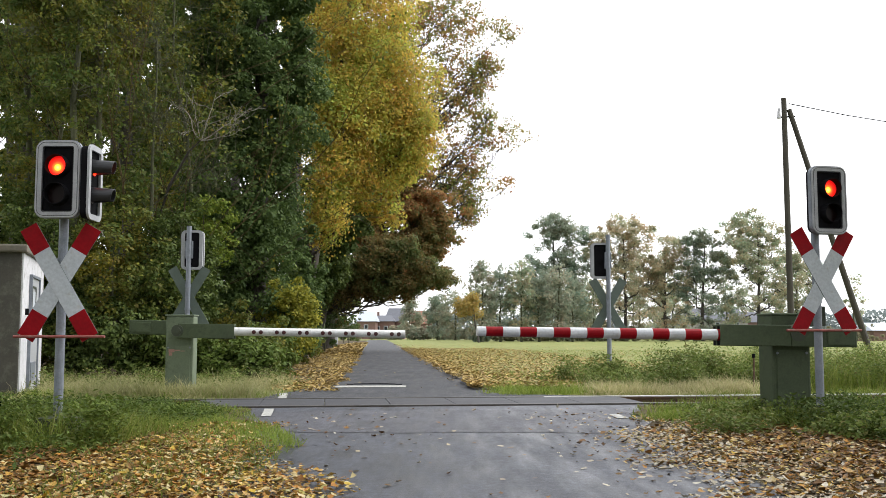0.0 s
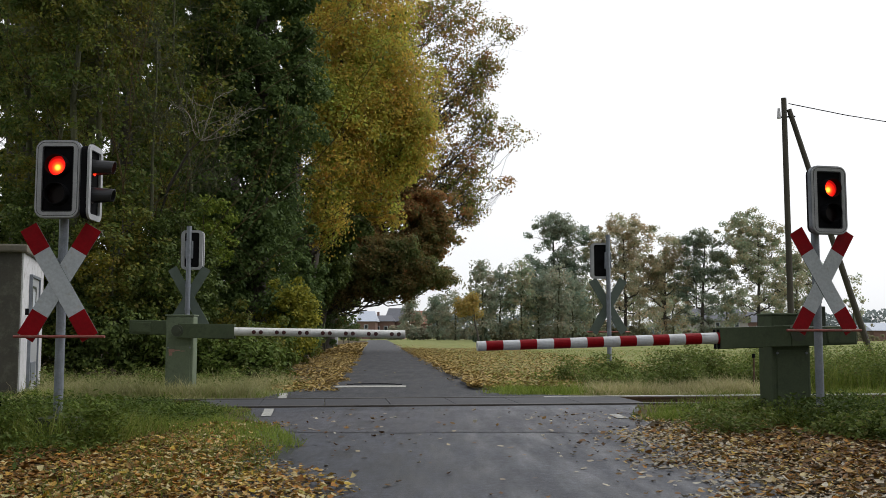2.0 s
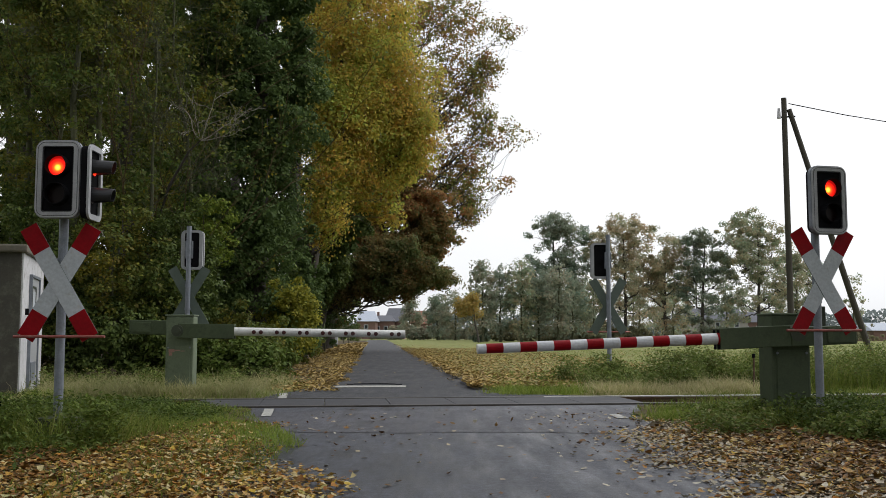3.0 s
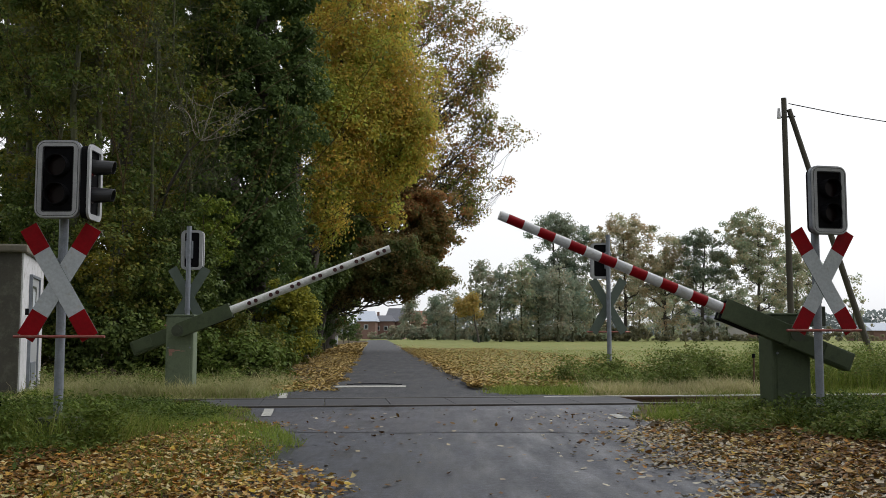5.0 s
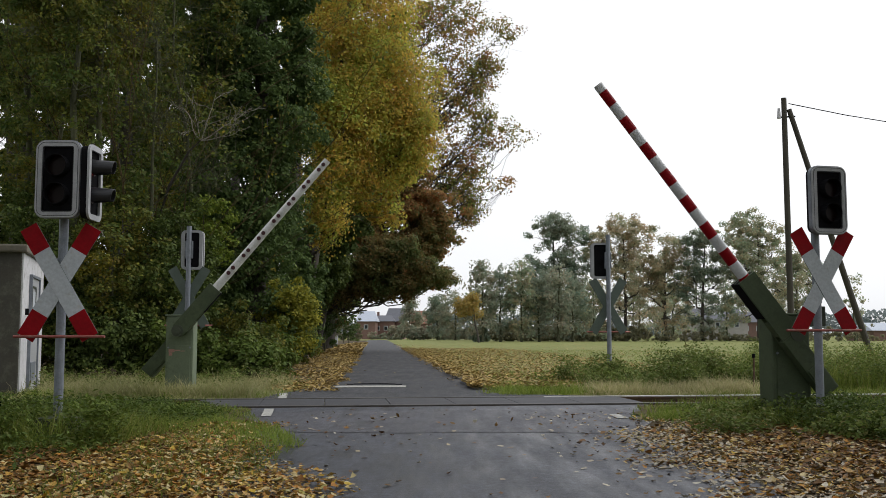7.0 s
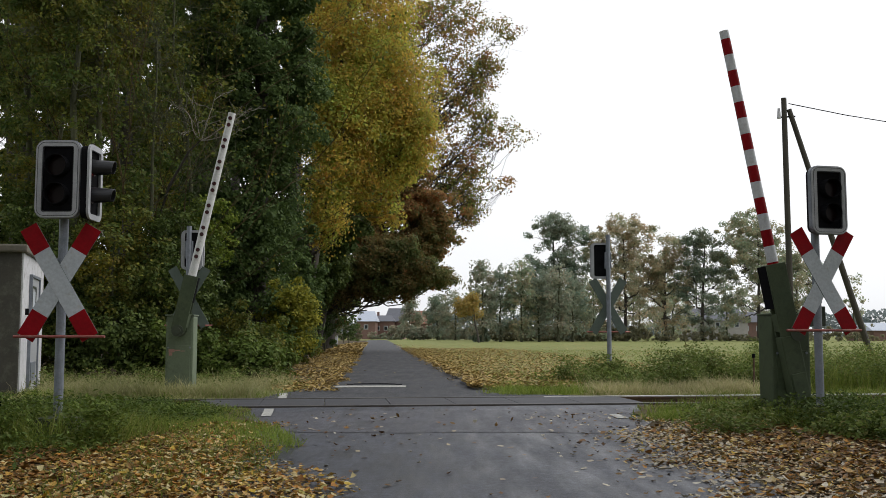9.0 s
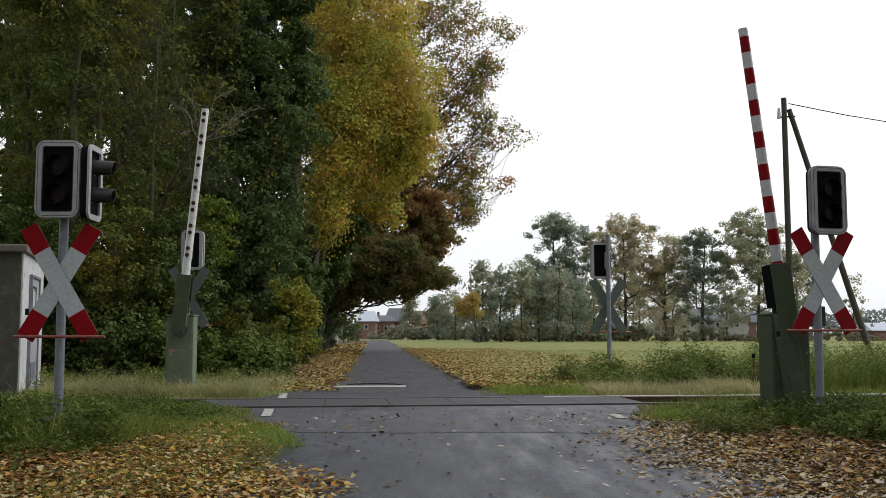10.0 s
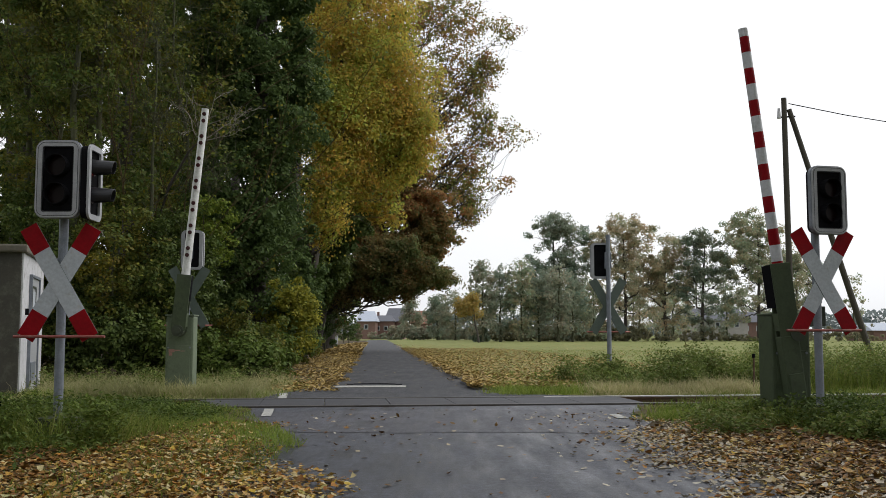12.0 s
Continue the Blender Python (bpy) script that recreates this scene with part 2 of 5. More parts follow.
ROOF_PALE = surface("pale_metal_roof", (0.3, 0.34, 0.41), (0.38, 0.42, 0.49), 2, 0.5)
RENDERED = surface("grey_rendered_wall", (0.3, 0.285, 0.28), (0.38, 0.365, 0.355), 1, 0.9)


def glass_mat():
    m, n, l, b = material("dark_window_glass")
    b.inputs["Base Color"].default_value = (0.03, 0.035, 0.04, 1)
    b.inputs["Roughness"].default_value = 0.08
    return m


GLASS = glass_mat()


def lens_mat():
    m, n, l, b = material("unlit_red_lens")
    b.inputs["Base Color"].default_value = (0.008, 0.003, 0.003, 1)
    b.inputs["Roughness"].default_value = 0.3
    b.inputs["Specular IOR Level"].default_value = 0.15
    return m


def lamp_mat():
    """A lit signal lamp: hot in the middle, deep red at its rim."""
    m, n, l, b = material("lit_red_lamp")
    tc, ln, sub = n.new("ShaderNodeTexCoord"), n.new("ShaderNodeVectorMath"), n.new("ShaderNodeVectorMath")
    sub.operation, ln.operation = "SUBTRACT", "LENGTH"
    sub.inputs[1].default_value = (-0.006, -0.002, -0.012)
    l.new(tc.outputs["Object"], sub.inputs[0])
    l.new(sub.outputs[0], ln.inputs[0])
    k = n.new("ShaderNodeMath")
    k.operation = "MULTIPLY"
    k.inputs[1].default_value = 9.0
    l.new(ln.outputs["Value"], k.inputs[0])
    l.new(ramp(n, l, k.outputs[0], [(0.0, (1.0, 0.62, 0.08)), (0.17, (1.0, 0.34, 0.02)), (0.3, (1.0, 0.06, 0.006)), (0.5, (0.6, 0.006, 0.002)), (0.78, (0.13, 0.001, 0.001))]), b.inputs["Emission Color"])
    b.inputs["Base Color"].default_value = (0.2, 0.01, 0.01, 1)
    b.inputs["Emission Strength"].default_value = 2.1
    return m


GLOW = lamp_mat()
LENS = lens_mat()


def ground_mat():
    m, n, l, b = material("grassy_ground")
    a = noise_tex(n, l, 0.35, 6, 0.65)
    f = noise_tex(n, l, 4.0, 8, 0.75)
    col = ramp(n, l, a, [(0.35, (0.145, 0.18, 0.06)), (0.5, (0.195, 0.213, 0.078)), (0.65, (0.25, 0.236, 0.1))])
    col = mixed(n, l, 0.7, col, ramp(n, l, f, [(0.3, (0.45, 0.45, 0.4)), (0.7, (1, 1, 1))]), "MULTIPLY")
    l.new(col, b.inputs["Base Color"])
    b.inputs["Roughness"].default_value = 0.95
    b.inputs["Specular IOR Level"].default_value = 0.1
    bump(n, l, b, f, 0.6, 0.05)
    return m


GROUND = ground_mat()
SLEEPER = surface("tarred_sleeper", (0.025, 0.022, 0.02), (0.045, 0.04, 0.035), 3, 0.9, spec=0.03)
SOIL = surface("dark_soil", (0.05, 0.038, 0.022), (0.085, 0.065, 0.036), 3, 0.95, fine=25, relief=0.6, distance=0.03, spec=0.1)
BALLAST = surface("dark_ballast", (0.03, 0.027, 0.024), (0.055, 0.05, 0.045), 8, 0.95, fine=30, relief=0.8, distance=0.03, spec=0.03)

# ---- mesh helpers ----


def mesh_from(name, bm, mat):
    me = bpy.data.meshes.new(name)
    bmesh.ops.recalc_face_normals(bm, faces=bm.faces)
    bm.to_mesh(me)
    bm.free()
    me.materials.append(mat)
    return me


def part(name, bm, mat, parent=None, label="", at=None):
    """Links a bmesh as one mesh object under a thing or a part."""
    ob = new(name, mesh_from(name, bm, mat))
    ob.parent = parent
    if at is not None:
        ob.matrix_basis = at
    return tagged(ob, label) if label else ob


def thing(name, m, label, category, group="", kind=""):
    ob = new(name)
    ob.empty_display_size = 0.1
    ob.matrix_basis = m
    return tagged(ob, label, category, group, kind)


def box(bm, c, s, bevel=0.0, rot=None):
    r = bmesh.ops.create_cube(bm, size=1.0)
    vs = r["verts"]
    mat = Matrix.Translation(c) @ (rot if rot is not None else Matrix.Identity(4)) @ Matrix.Diagonal((*s, 1))
    bmesh.ops.transform(bm, matrix=mat, verts=vs)
    if bevel:
        edges = list({e for v in vs for e in v.link_edges})
        bmesh.ops.bevel(bm, geom=edges, offset=bevel, segments=2, profile=0.6, affect="EDGES")
    return bm


def rod(bm, a, b, r0, r1=None, seg=14, caps=True):
    a, b = Vector(a), Vector(b)
    r1 = r0 if r1 is None else r1
    d = b - a
    m = Matrix.Translation((a + b) / 2) @ d.to_track_quat("Z", "Y").to_matrix().to_4x4()
    bmesh.ops.create_cone(bm, cap_ends=caps, segments=seg, radius1=r0, radius2=r1, depth=d.length, matrix=m)
    return bm


def bx(c, s, bevel=0.0, rot=None):
    return box(bmesh.new(), c, s, bevel, rot)


def rd(a, b, r0, r1=None, seg=14, caps=True):
    return rod(bmesh.new(), a, b, r0, r1, seg, caps)


def prism(outline, depth, y0=0.0):
    """A flat outline in x and z given thickness along y."""
    bm = bmesh.new()
    f = bm.faces.new([bm.verts.new((x, y0, z)) for x, z in outline])
    r = bmesh.ops.extrude_face_region(bm, geom=[f])
    bmesh.ops.translate(bm, vec=(0, depth, 0), verts=[v for v in r["geom"] if isinstance(v, bmesh.types.BMVert)])
    return bm


def np_mesh(name, verts, faces, mat, smooth=False):
    """A mesh from arrays: all faces have the same number of corners."""
    me = bpy.data.meshes.new(name)
    n, k = faces.shape
    me.vertices.add(len(verts))
    me.vertices.foreach_set("co", verts.astype(np.float32).ravel())
    me.loops.add(n * k)
    me.loops.foreach_set("vertex_index", faces.astype(np.int32).ravel())
    me.polygons.add(n)
    me.polygons.foreach_set("loop_start", np.arange(0, n * k, k, dtype=np.int32))
    if smooth:
        me.polygons.foreach_set("use_smooth", np.ones(n, dtype=bool))
    me.update(calc_edges=True)
    me.materials.append(mat)
    return me


def unit(v):
    return v / np.maximum(np.linalg.norm(v, axis=1, keepdims=True), 1e-6)


def leaf_arrays(rng, c, size, flat=0.0, wide=0.62, droop=0.0, face=None):
    """Folded diamond leaves at the centres c. flat: 0 tumbles them, 1 lays them down; face: the way they tend to look."""
    n = len(c)
    nrm = rng.normal(size=(n, 3))
    if face is not None:
        nrm = nrm * 0.55 + face
    else:
        nrm[:, 2] = np.abs(nrm[:, 2]) + flat * 4
    nrm = unit(nrm)
    a = rng.normal(size=(n, 3))
    a[:, 2] -= droop
    a = unit(a - nrm * (a * nrm).sum(1, keepdims=True))
    b = np.cross(nrm, a)
    s = size[:, None] * 0.5
    fold = nrm * s * rng.uniform(0.05, 0.45, (n, 1))
    v = np.stack([c - a * s, c + b * s * wide + fold, c + a * s, c - b * s * wide + fold], 1).reshape(-1, 3)
    i = np.arange(n)[:, None] * 4
    f = np.concatenate([i + np.array([[0, 1, 2]]), i + np.array([[0, 2, 3]])], 1).reshape(-1, 3)
    return v, f


def fallen_arrays(rng, c, size, k=8, loose=1.0):
    """Curled fallen leaves: a fan of k pieces each, lobed where k is even."""
    n = len(c)
    ang = np.linspace(0, 2 * np.pi, k, endpoint=False)[None] + rng.uniform(0, 6.28, (n, 1))
    r = size[:, None] * 0.5 * rng.uniform(0.75, 1.2, (n, k))
    if k % 2 == 0:
        r[:, 1::2] *= rng.uniform(0.48, 0.88, (n, 1))
    st = rng.uniform(0.5, 1.0, (n, 1))
    x, y = r * np.cos(ang), r * np.sin(ang) * st
    t = rng.uniform(0, 6.28, (n, 1))
    X, Y = x * np.cos(t) - y * np.sin(t), x * np.sin(t) + y * np.cos(t)
    curl = rng.uniform(-0.35, 0.7, (n, 1)) * loose
    tx, ty = rng.normal(size=(n, 1)) * 0.22 * loose, rng.normal(size=(n, 1)) * 0.22 * loose
    Z = r * curl * rng.uniform(0.4, 1.4, (n, k)) + X * tx + Y * ty
    rim = np.stack([X, Y, Z], 2) + c[:, None]
    v = np.concatenate([c[:, None], rim], 1).reshape(-1, 3)
    i = (np.arange(n) * (k + 1))[:, None, None]
    j = np.arange(k)
    tri = np.stack([np.zeros(k, int), 1 + j, 1 + (j + 1) % k], 1)[None]
    return v, (i + tri).reshape(-1, 3)


def blade_arrays(rng, c, height, width=0.008, lean=0.35):
    """Grass blades: a narrow blade in two pieces, bent at its middle."""
    n = len(c)
    ang = rng.uniform(0, 2 * np.pi, n)
    side = np.stack([np.cos(ang), np.sin(ang), np.zeros(n)], 1)
    tilt = rng.normal(size=(n, 3)) * lean
    tilt[:, 2] = 1
    up = unit(tilt) * height[:, None]
    bend = rng.normal(size=(n, 3)) * height[:, None] * 0.22
    bend[:, 2] = -np.abs(bend[:, 2])
    w = side * width * rng.uniform(0.6, 1.4, (n, 1))
    mid = c + up * 0.55
    v = np.stack([c - w, c + w, mid - w * 0.8, mid + w * 0.8, c + up + bend], 1).reshape(-1, 3)
    i = np.arange(n)[:, None] * 5
    f = np.concatenate([i + np.array([q]) for q in ([0, 1, 3], [0, 3, 2], [2, 3, 4])], 1).reshape(-1, 3)
    return v, f


def tube_arrays(lines, sides=6):
    """Tapered tubes along polylines: each is (points n x 3, radii n)."""
    vs, fs, at = [], [], 0
    ang = np.linspace(0, 2 * np.pi, sides, endpoint=False)
    for pts, rad in lines:
        pts = np.asarray(pts, float)
        d = unit(np.gradient(pts, axis=0))
        ref = np.where(np.abs(d[:, 2:3]) > 0.9, np.array([[1.0, 0, 0]]), np.array([[0, 0, 1.0]]))
        u = unit(np.cross(d, ref))
        w = np.cross(d, u)
        ring = pts[:, None] + (u[:, None] * np.cos(ang)[None, :, None] + w[:, None] * np.sin(ang)[None, :, None]) * np.asarray(rad)[:, None, None]
        vs.append(ring.reshape(-1, 3))
        n = len(pts)
        k = (np.arange(n - 1)[:, None] * sides + np.arange(sides)[None]).ravel()
        k2 = (np.arange(n - 1)[:, None] * sides + (np.arange(sides)[None] + 1) % sides).ravel()
        fs.append(np.stack([k, k2, k2 + sides, k + sides], 1) + at)
        at += n * sides
    return np.concatenate(vs), np.concatenate(fs)


def curve_line(rng, a, b, n=6, wob=0.08, sag=0.0):
    a, b = np.asarray(a, float), np.asarray(b, float)
    t = np.linspace(0, 1, n)[:, None]
    p = a + (b - a) * t
    ln = np.linalg.norm(b - a)
    off = rng.normal(size=(n, 3)) * wob * ln * np.sin(np.pi * t)
    p += off
    p[:, 2] += (np.sin(np.pi * t) * sag * ln).ravel()
    return p


def tree(name, label, base, top, r0, blobs, leaves, size, leaf_mat, bark, seed, clump=0.45, limbs=5, lean=0.03, category="tree", twigs=3, droop=0.2, group="", per=110, hollow=0.2, stout=0.3, bend=(0.0, 0.0)):
    """Tapered trunk, limbs to each crown lobe, twigs, and leaves in clumps. blobs: x, y, z, rx, ry, rz, share, in metres about the base."""
    rng = np.random.default_rng(seed)
    ob = thing(name, pose(base[0], base[1], 0), label, category, group)
    lines = []
    n = 9
    trunk = curve_line(rng, (0, 0, -0.2), (bend[0] + rng.normal() * lean * top, bend[1] + rng.normal() * lean * top, top), n, 0.006)
    rad = r0 * (1 - 0.75 * np.linspace(0, 1, n) ** 1.1)
    rad[0] *= 1.35
    tv, tf = tube_arrays([(trunk, rad)], 10)
    t = new("trunk", np_mesh("trunk", tv, tf, bark, True))
    t.parent = ob
    cs, fs, total = [], [], sum(q[6] for q in blobs)
    for x, y, z, rx, ry, rz, share in blobs:
        cnt = max(5, int(leaves * share / total / per))
        d = unit(rng.normal(size=(cnt, 3)))
        lump = 1 + 0.16 * np.sin(d[:, :1] * 5 + seed) * np.cos(d[:, 2:] * 6 - seed) + 0.1 * rng.normal(size=(cnt, 1))
        c = np.array([x, y, z]) + d * rng.uniform(hollow, 1, (cnt, 1)) ** 0.5 * lump * np.array([rx, ry, rz])
        cs.append(c)
        fs.append(d)
        mid = np.array([x, y, z]) - np.array([0, 0, rz * 0.25])
        h = min(max(mid[2] - np.hypot(x, y) * 0.6 - 0.3, top * 0.25), top * 0.97)
        j = np.interp(h, trunk[:, 2], np.arange(n))
        st = np.array([np.interp(j, np.arange(n), trunk[:, q]) for q in range(3)])
        r1 = np.interp(j, np.arange(n), rad) * stout * 1.3 * min(1, 0.3 + share)
        stem = curve_line(rng, st, mid, 12, 0.035, -0.06)
        lines.append((stem, r1 * (1 - 0.7 * np.linspace(0, 1, 12))))
        for k in range(max(2, int(limbs * min(1, share + 0.3)))):
            e = c[rng.integers(cnt)]
            k0 = rng.integers(4, 12)
            rr = r1 * (0.75 - 0.4 * k0 / 12)
            ln = curve_line(rng, stem[k0], e, 7, 0.06, -0.08)
            lines.append((ln, np.maximum(rr * (1 - 0.85 * np.linspace(0, 1, 7)), 0.004)))
            for q in range(twigs if share > 0.5 else min(twigs, 4)):
                s = ln[rng.integers(3, 7)]
                e2 = s + rng.normal(size=3) * np.array([rx, ry, rz]) * 0.26
                lines.append((curve_line(rng, s, e2, 5, 0.025, -0.05), np.maximum(np.array([0.3, 0.22, 0.16, 0.12, 0.07]) * rr, 0.004)))
    if lines:
        lv, lf = tube_arrays(lines, 4)
        b = tagged(new("branchwork", np_mesh("branchwork", lv, lf, bark, True)), kind="stuff")
        b.parent = ob
    c, d = np.concatenate(cs), np.concatenate(fs)
    ok = c[:, 2] > 0.15
    c, d = c[ok], d[ok]
    pick = rng.integers(0, len(c), leaves)
    cr = clump * rng.uniform(0.6, 1.4, len(c))
    q = unit(rng.normal(size=(leaves, 3)))
    p = c[pick] + q * (rng.uniform(0, 1, (leaves, 1)) ** 0.45) * cr[pick][:, None] * np.array([1, 1, 0.7])
    p[:, 2] = np.maximum(p[:, 2], 0.04)
    face = q * 0.7 + d[pick] * 0.35 + np.array([0, 0, 0.55])
    v, f = leaf_arrays(rng, p, size * rng.uniform(0.6, 1.4, leaves), droop=droop, face=face)
    cw = new("crown", np_mesh("crown", v, f, leaf_mat))
    cw.parent = ob
    return ob


def bough(rng, lines, p, d, length, r, depth, kids=4, spread=0.6, lift=0.05):
    """A crooked bough with its twigs, each generation shorter and thinner."""
    n = 7
    pts = [np.asarray(p, float)]
    d = np.asarray(d, float)
    for i in range(n - 1):
        d = d + rng.normal(size=3) * 0.16 + np.array([0, 0, lift])
        d = d / np.linalg.norm(d)
        pts.append(pts[-1] + d * length / (n - 1))
    pts = np.array(pts)
    lines.append((pts, np.maximum(r * (1 - 0.75 * np.linspace(0, 1, n)), 0.0035)))
    ends = [pts[-1]]
    if depth > 0:
        for k in range(kids):
            at = 2 + int((n - 2) * k / kids)
            away = rng.normal(size=3) * spread
            away = away + (pts[at] - pts[at - 1]) / (length / (n - 1)) * 0.9
            ends += bough(rng, lines, pts[at], away / np.linalg.norm(away), length * rng.uniform(0.35, 0.6), r * 0.5, depth - 1, kids, spread, lift)
    return ends


def twiggy(name, label, base, stems, bark, seed, leaf_mat=None, per_tip=6, size=0.06, kids=4, depth=2, spread=0.6, category="shrub", group="", lift=0.0):
    """Bare or thinly leaved wood: stems are (dx, dy, dz, length, radius) from the base."""
    rng = np.random.default_rng(seed)
    ob = thing(name, pose(base[0], base[1], 0), label, category, group)
    lines, tips = [], []
    for x, y, z, ln, r in stems:
        d = np.array([x, y, z], float)
        tips += bough(rng, lines, rng.normal(size=3) * np.array([0.12, 0.12, 0]) * (lift == 0) + np.array([0, 0, lift or -0.1]), d / np.linalg.norm(d), ln, r, depth, kids, spread)
    v, f = tube_arrays(lines, 5)
    b = tagged(new("branchwork", np_mesh("branchwork", v, f, bark, True)), kind="stuff")
    b.parent = ob
    if leaf_mat:
        c = np.repeat(np.array(tips), per_tip, 0)
        c = c + rng.normal(size=c.shape) * 0.14
        c = c[c[:, 2] > 0.3]
        v, f = leaf_arrays(rng, c, size * rng.uniform(0.6, 1.4, len(c)), droop=0.8)
        cw = new("crown", np_mesh("crown", v, f, leaf_mat))
        cw.parent = ob
    return ob


def scatter(name, label, category, v, f, mat):
    return tagged(new(name, np_mesh(name, v, f, mat)), label, category, kind="stuff")

# ---- ground, road, track ----


def build_ground():
    xs = np.unique(np.concatenate([np.linspace(-14, 14, 85), np.linspace(-60, 60, 61), np.linspace(-1500, 1500, 31)]))
    ys = np.unique(np.concatenate([np.linspace(-6, 30, 85), np.linspace(-60, 180, 81), np.linspace(-1500, 2500, 41)]))
    X, Y = np.meshgrid(xs, ys)
    Z = np.zeros_like(X) - 0.03
    off = np.clip((np.abs(X) - 2.6) / 3.0, 0, 1) * np.clip((60 - np.abs(Y - 10)) / 30, 0, 1) * np.clip((np.abs(Y - 13.95 - 0.12 * X) - 2.2) / 1.0, 0, 1)
    Z += off * (0.018 * np.sin(X * 1.7 + Y * 0.9) + 0.015 * np.sin(X * 0.6 - Y * 1.3))
    across = np.abs(Y - 13.95 - 0.12 * X)
    Z -= 0.15 * np.clip((1.5 - across) / 0.35, 0, 1) * np.clip((X - 2.6) / 0.4, 0, 1) * np.clip((30 - X) / 5, 0, 1)
    v = np.stack([X.ravel(), Y.ravel(), Z.ravel()], 1)
    nx, ny = len(xs), len(ys)
    k = (np.arange(ny - 1)[:, None] * nx + np.arange(nx - 1)[None]).ravel()
    f = np.stack([k, k + 1, k + nx + 1, k + nx], 1)
    return tagged(new("ground", np_mesh("ground", v, f, GROUND, True)), "flat grassy field and verge with sparse autumn grass", "ground", kind="structure")


def strip(bm, rows, z=0.0, depth=0.12):
    """A slab along rows of (left x, right x, y at the left, y at the right)."""
    rows = [q if len(q) == 4 else (*q, q[2]) for q in rows]
    tops = [(bm.verts.new((a, y, z)), bm.verts.new((b, y2, z))) for a, b, y, y2 in rows]
    lows = [(bm.verts.new((a - 0.03, y, z - depth)), bm.verts.new((b + 0.03, y2, z - depth))) for a, b, y, y2 in rows]
    for i in range(len(rows) - 1):
        (a, b), (c, d) = tops[i], tops[i + 1]
        (e, g), (h, j) = lows[i], lows[i + 1]
        bm.faces.new((a, b, d, c))
        bm.faces.new((a, c, h, e))
        bm.faces.new((b, g, j, d))
    return bm


SKEW = 0.12


def far_centre(y):
    return -1.5 - 0.069 * (y - 29)


def build_road():
    rows = [(-1.75, 2.3, -8), (-1.75, 2.3, 2), (-1.75, 2.25, 6), (-1.8, 2.2, 8), (-1.95, 2.2, 9.6), (-2.1, 2.35, 10.5), (-2.6, 2.6, 11.6)]
    rows += [(-3.1, 2.75, 13.13 - SKEW * 3.1, 13.13 + SKEW * 2.75)]
    tagged(part("road", strip(bmesh.new(), rows, 0.008), ASPHALT), "damp grey asphalt country lane", "road", kind="structure")
    bm = bmesh.new()
    xs = [-1.9 + 0.1 * i for i in range(41)]
    edge = [(x, 9.62 + 0.05 * math.sin(x * 2.3) + 0.03 * math.sin(x * 7.1 + 1) - 0.04 * x) for x in xs]
    far = [(x * 1.33 + 0.02, 12.4 + SKEW * x + 0.02 * math.sin(x * 6)) for x in xs]
    lo = [bm.verts.new((x, y, 0.0088)) for x, y in edge]
    hi = [bm.verts.new((x, y, 0.0088)) for x, y in far]
    for i in range(40):
        bm.faces.new((lo[i], lo[i + 1], hi[i + 1], hi[i]))
    tar = bmesh.new()
    rim = [[tar.verts.new((x, y + o, 0.0128)) for x, y in edge] for o in (-0.018, 0.008)]
    for i in range(40):
        tar.faces.new((rim[0][i], rim[0][i + 1], rim[1][i + 1], rim[1][i]))
    tagged(part("road_joint", tar, TAR), "dark tarred joint across the asphalt", "road", kind="structure")
    tagged(part("road_patch", bm, ASPHALT_NEW), "darker patched asphalt before the railway track", "road", kind="structure")
    rows = [(-2.9, 2.75, 14.8 - SKEW * 2.9, 14.8 + SKEW * 2.75), (-2.75, 1.3, 15.6, 15.8), (-2.45, 0.95, 16.6), (far_centre(18) - 1.6, far_centre(18) + 1.55, 18)]
    rows += [(far_centre(y) - 1.55, far_centre(y) + 1.5, y) for y in (21, 25, 29, 36, 45, 60, 84, 120, 165)]
    tagged(part("road_beyond", strip(bmesh.new(), rows, 0.008), ASPHALT_FAR), "straight narrow asphalt lane running between field and wood", "road", kind="structure")


def floor_sheet(name, label, x0, x1, y0, y1, mat, z=0.0):
    """A sheet of bare earth with uneven edges that follows the ground."""
    nx, ny = 40, 60
    u, w = np.meshgrid(np.linspace(0, 1, nx), np.linspace(0, 1, ny))
    ya = y0 + (y1 - y0) * w + 0.1 * np.sin(u * 21)
    wob = 0.07 * np.sin(ya * 3.1) + 0.05 * np.sin(ya * 7.7 + 1)
    xa = (x0(ya) if callable(x0) else x0) + ((x1(ya) if callable(x1) else x1) - (x0(ya) if callable(x0) else x0)) * u + wob
    v = np.stack([xa.ravel(), ya.ravel(), np.full(xa.size, z) + 0.012 * np.sin(xa.ravel() * 5) * np.cos(ya.ravel() * 4)], 1)
    k = (np.arange(ny - 1)[:, None] * nx + np.arange(nx - 1)[None]).ravel()
    f = np.stack([k, k + 1, k + nx + 1, k + nx], 1)
    return tagged(new(name, np_mesh(name, v, f, mat, True)), label, "ground", kind="structure")


build_ground()
build_road()
floor_sheet("verge_west", "dark damp soil of the verge under leaves", -9, lambda y: -1.55 - 0.2 * np.clip(y - 8, 0, 9), -7, 12.5, SOIL, 0.02)
floor_sheet("verge_east", "dark damp soil of the verge under leaves", lambda y: 2.05 + 0.15 * np.clip(y - 10, 0, 9), 9, -7, 13.2, SOIL, 0.02)
floor_sheet("wood_floor", "brown leaf-covered floor of the wood", -45, lambda y: far_centre(y) - 1.6, 19.2, 150, SOIL, 0.04)


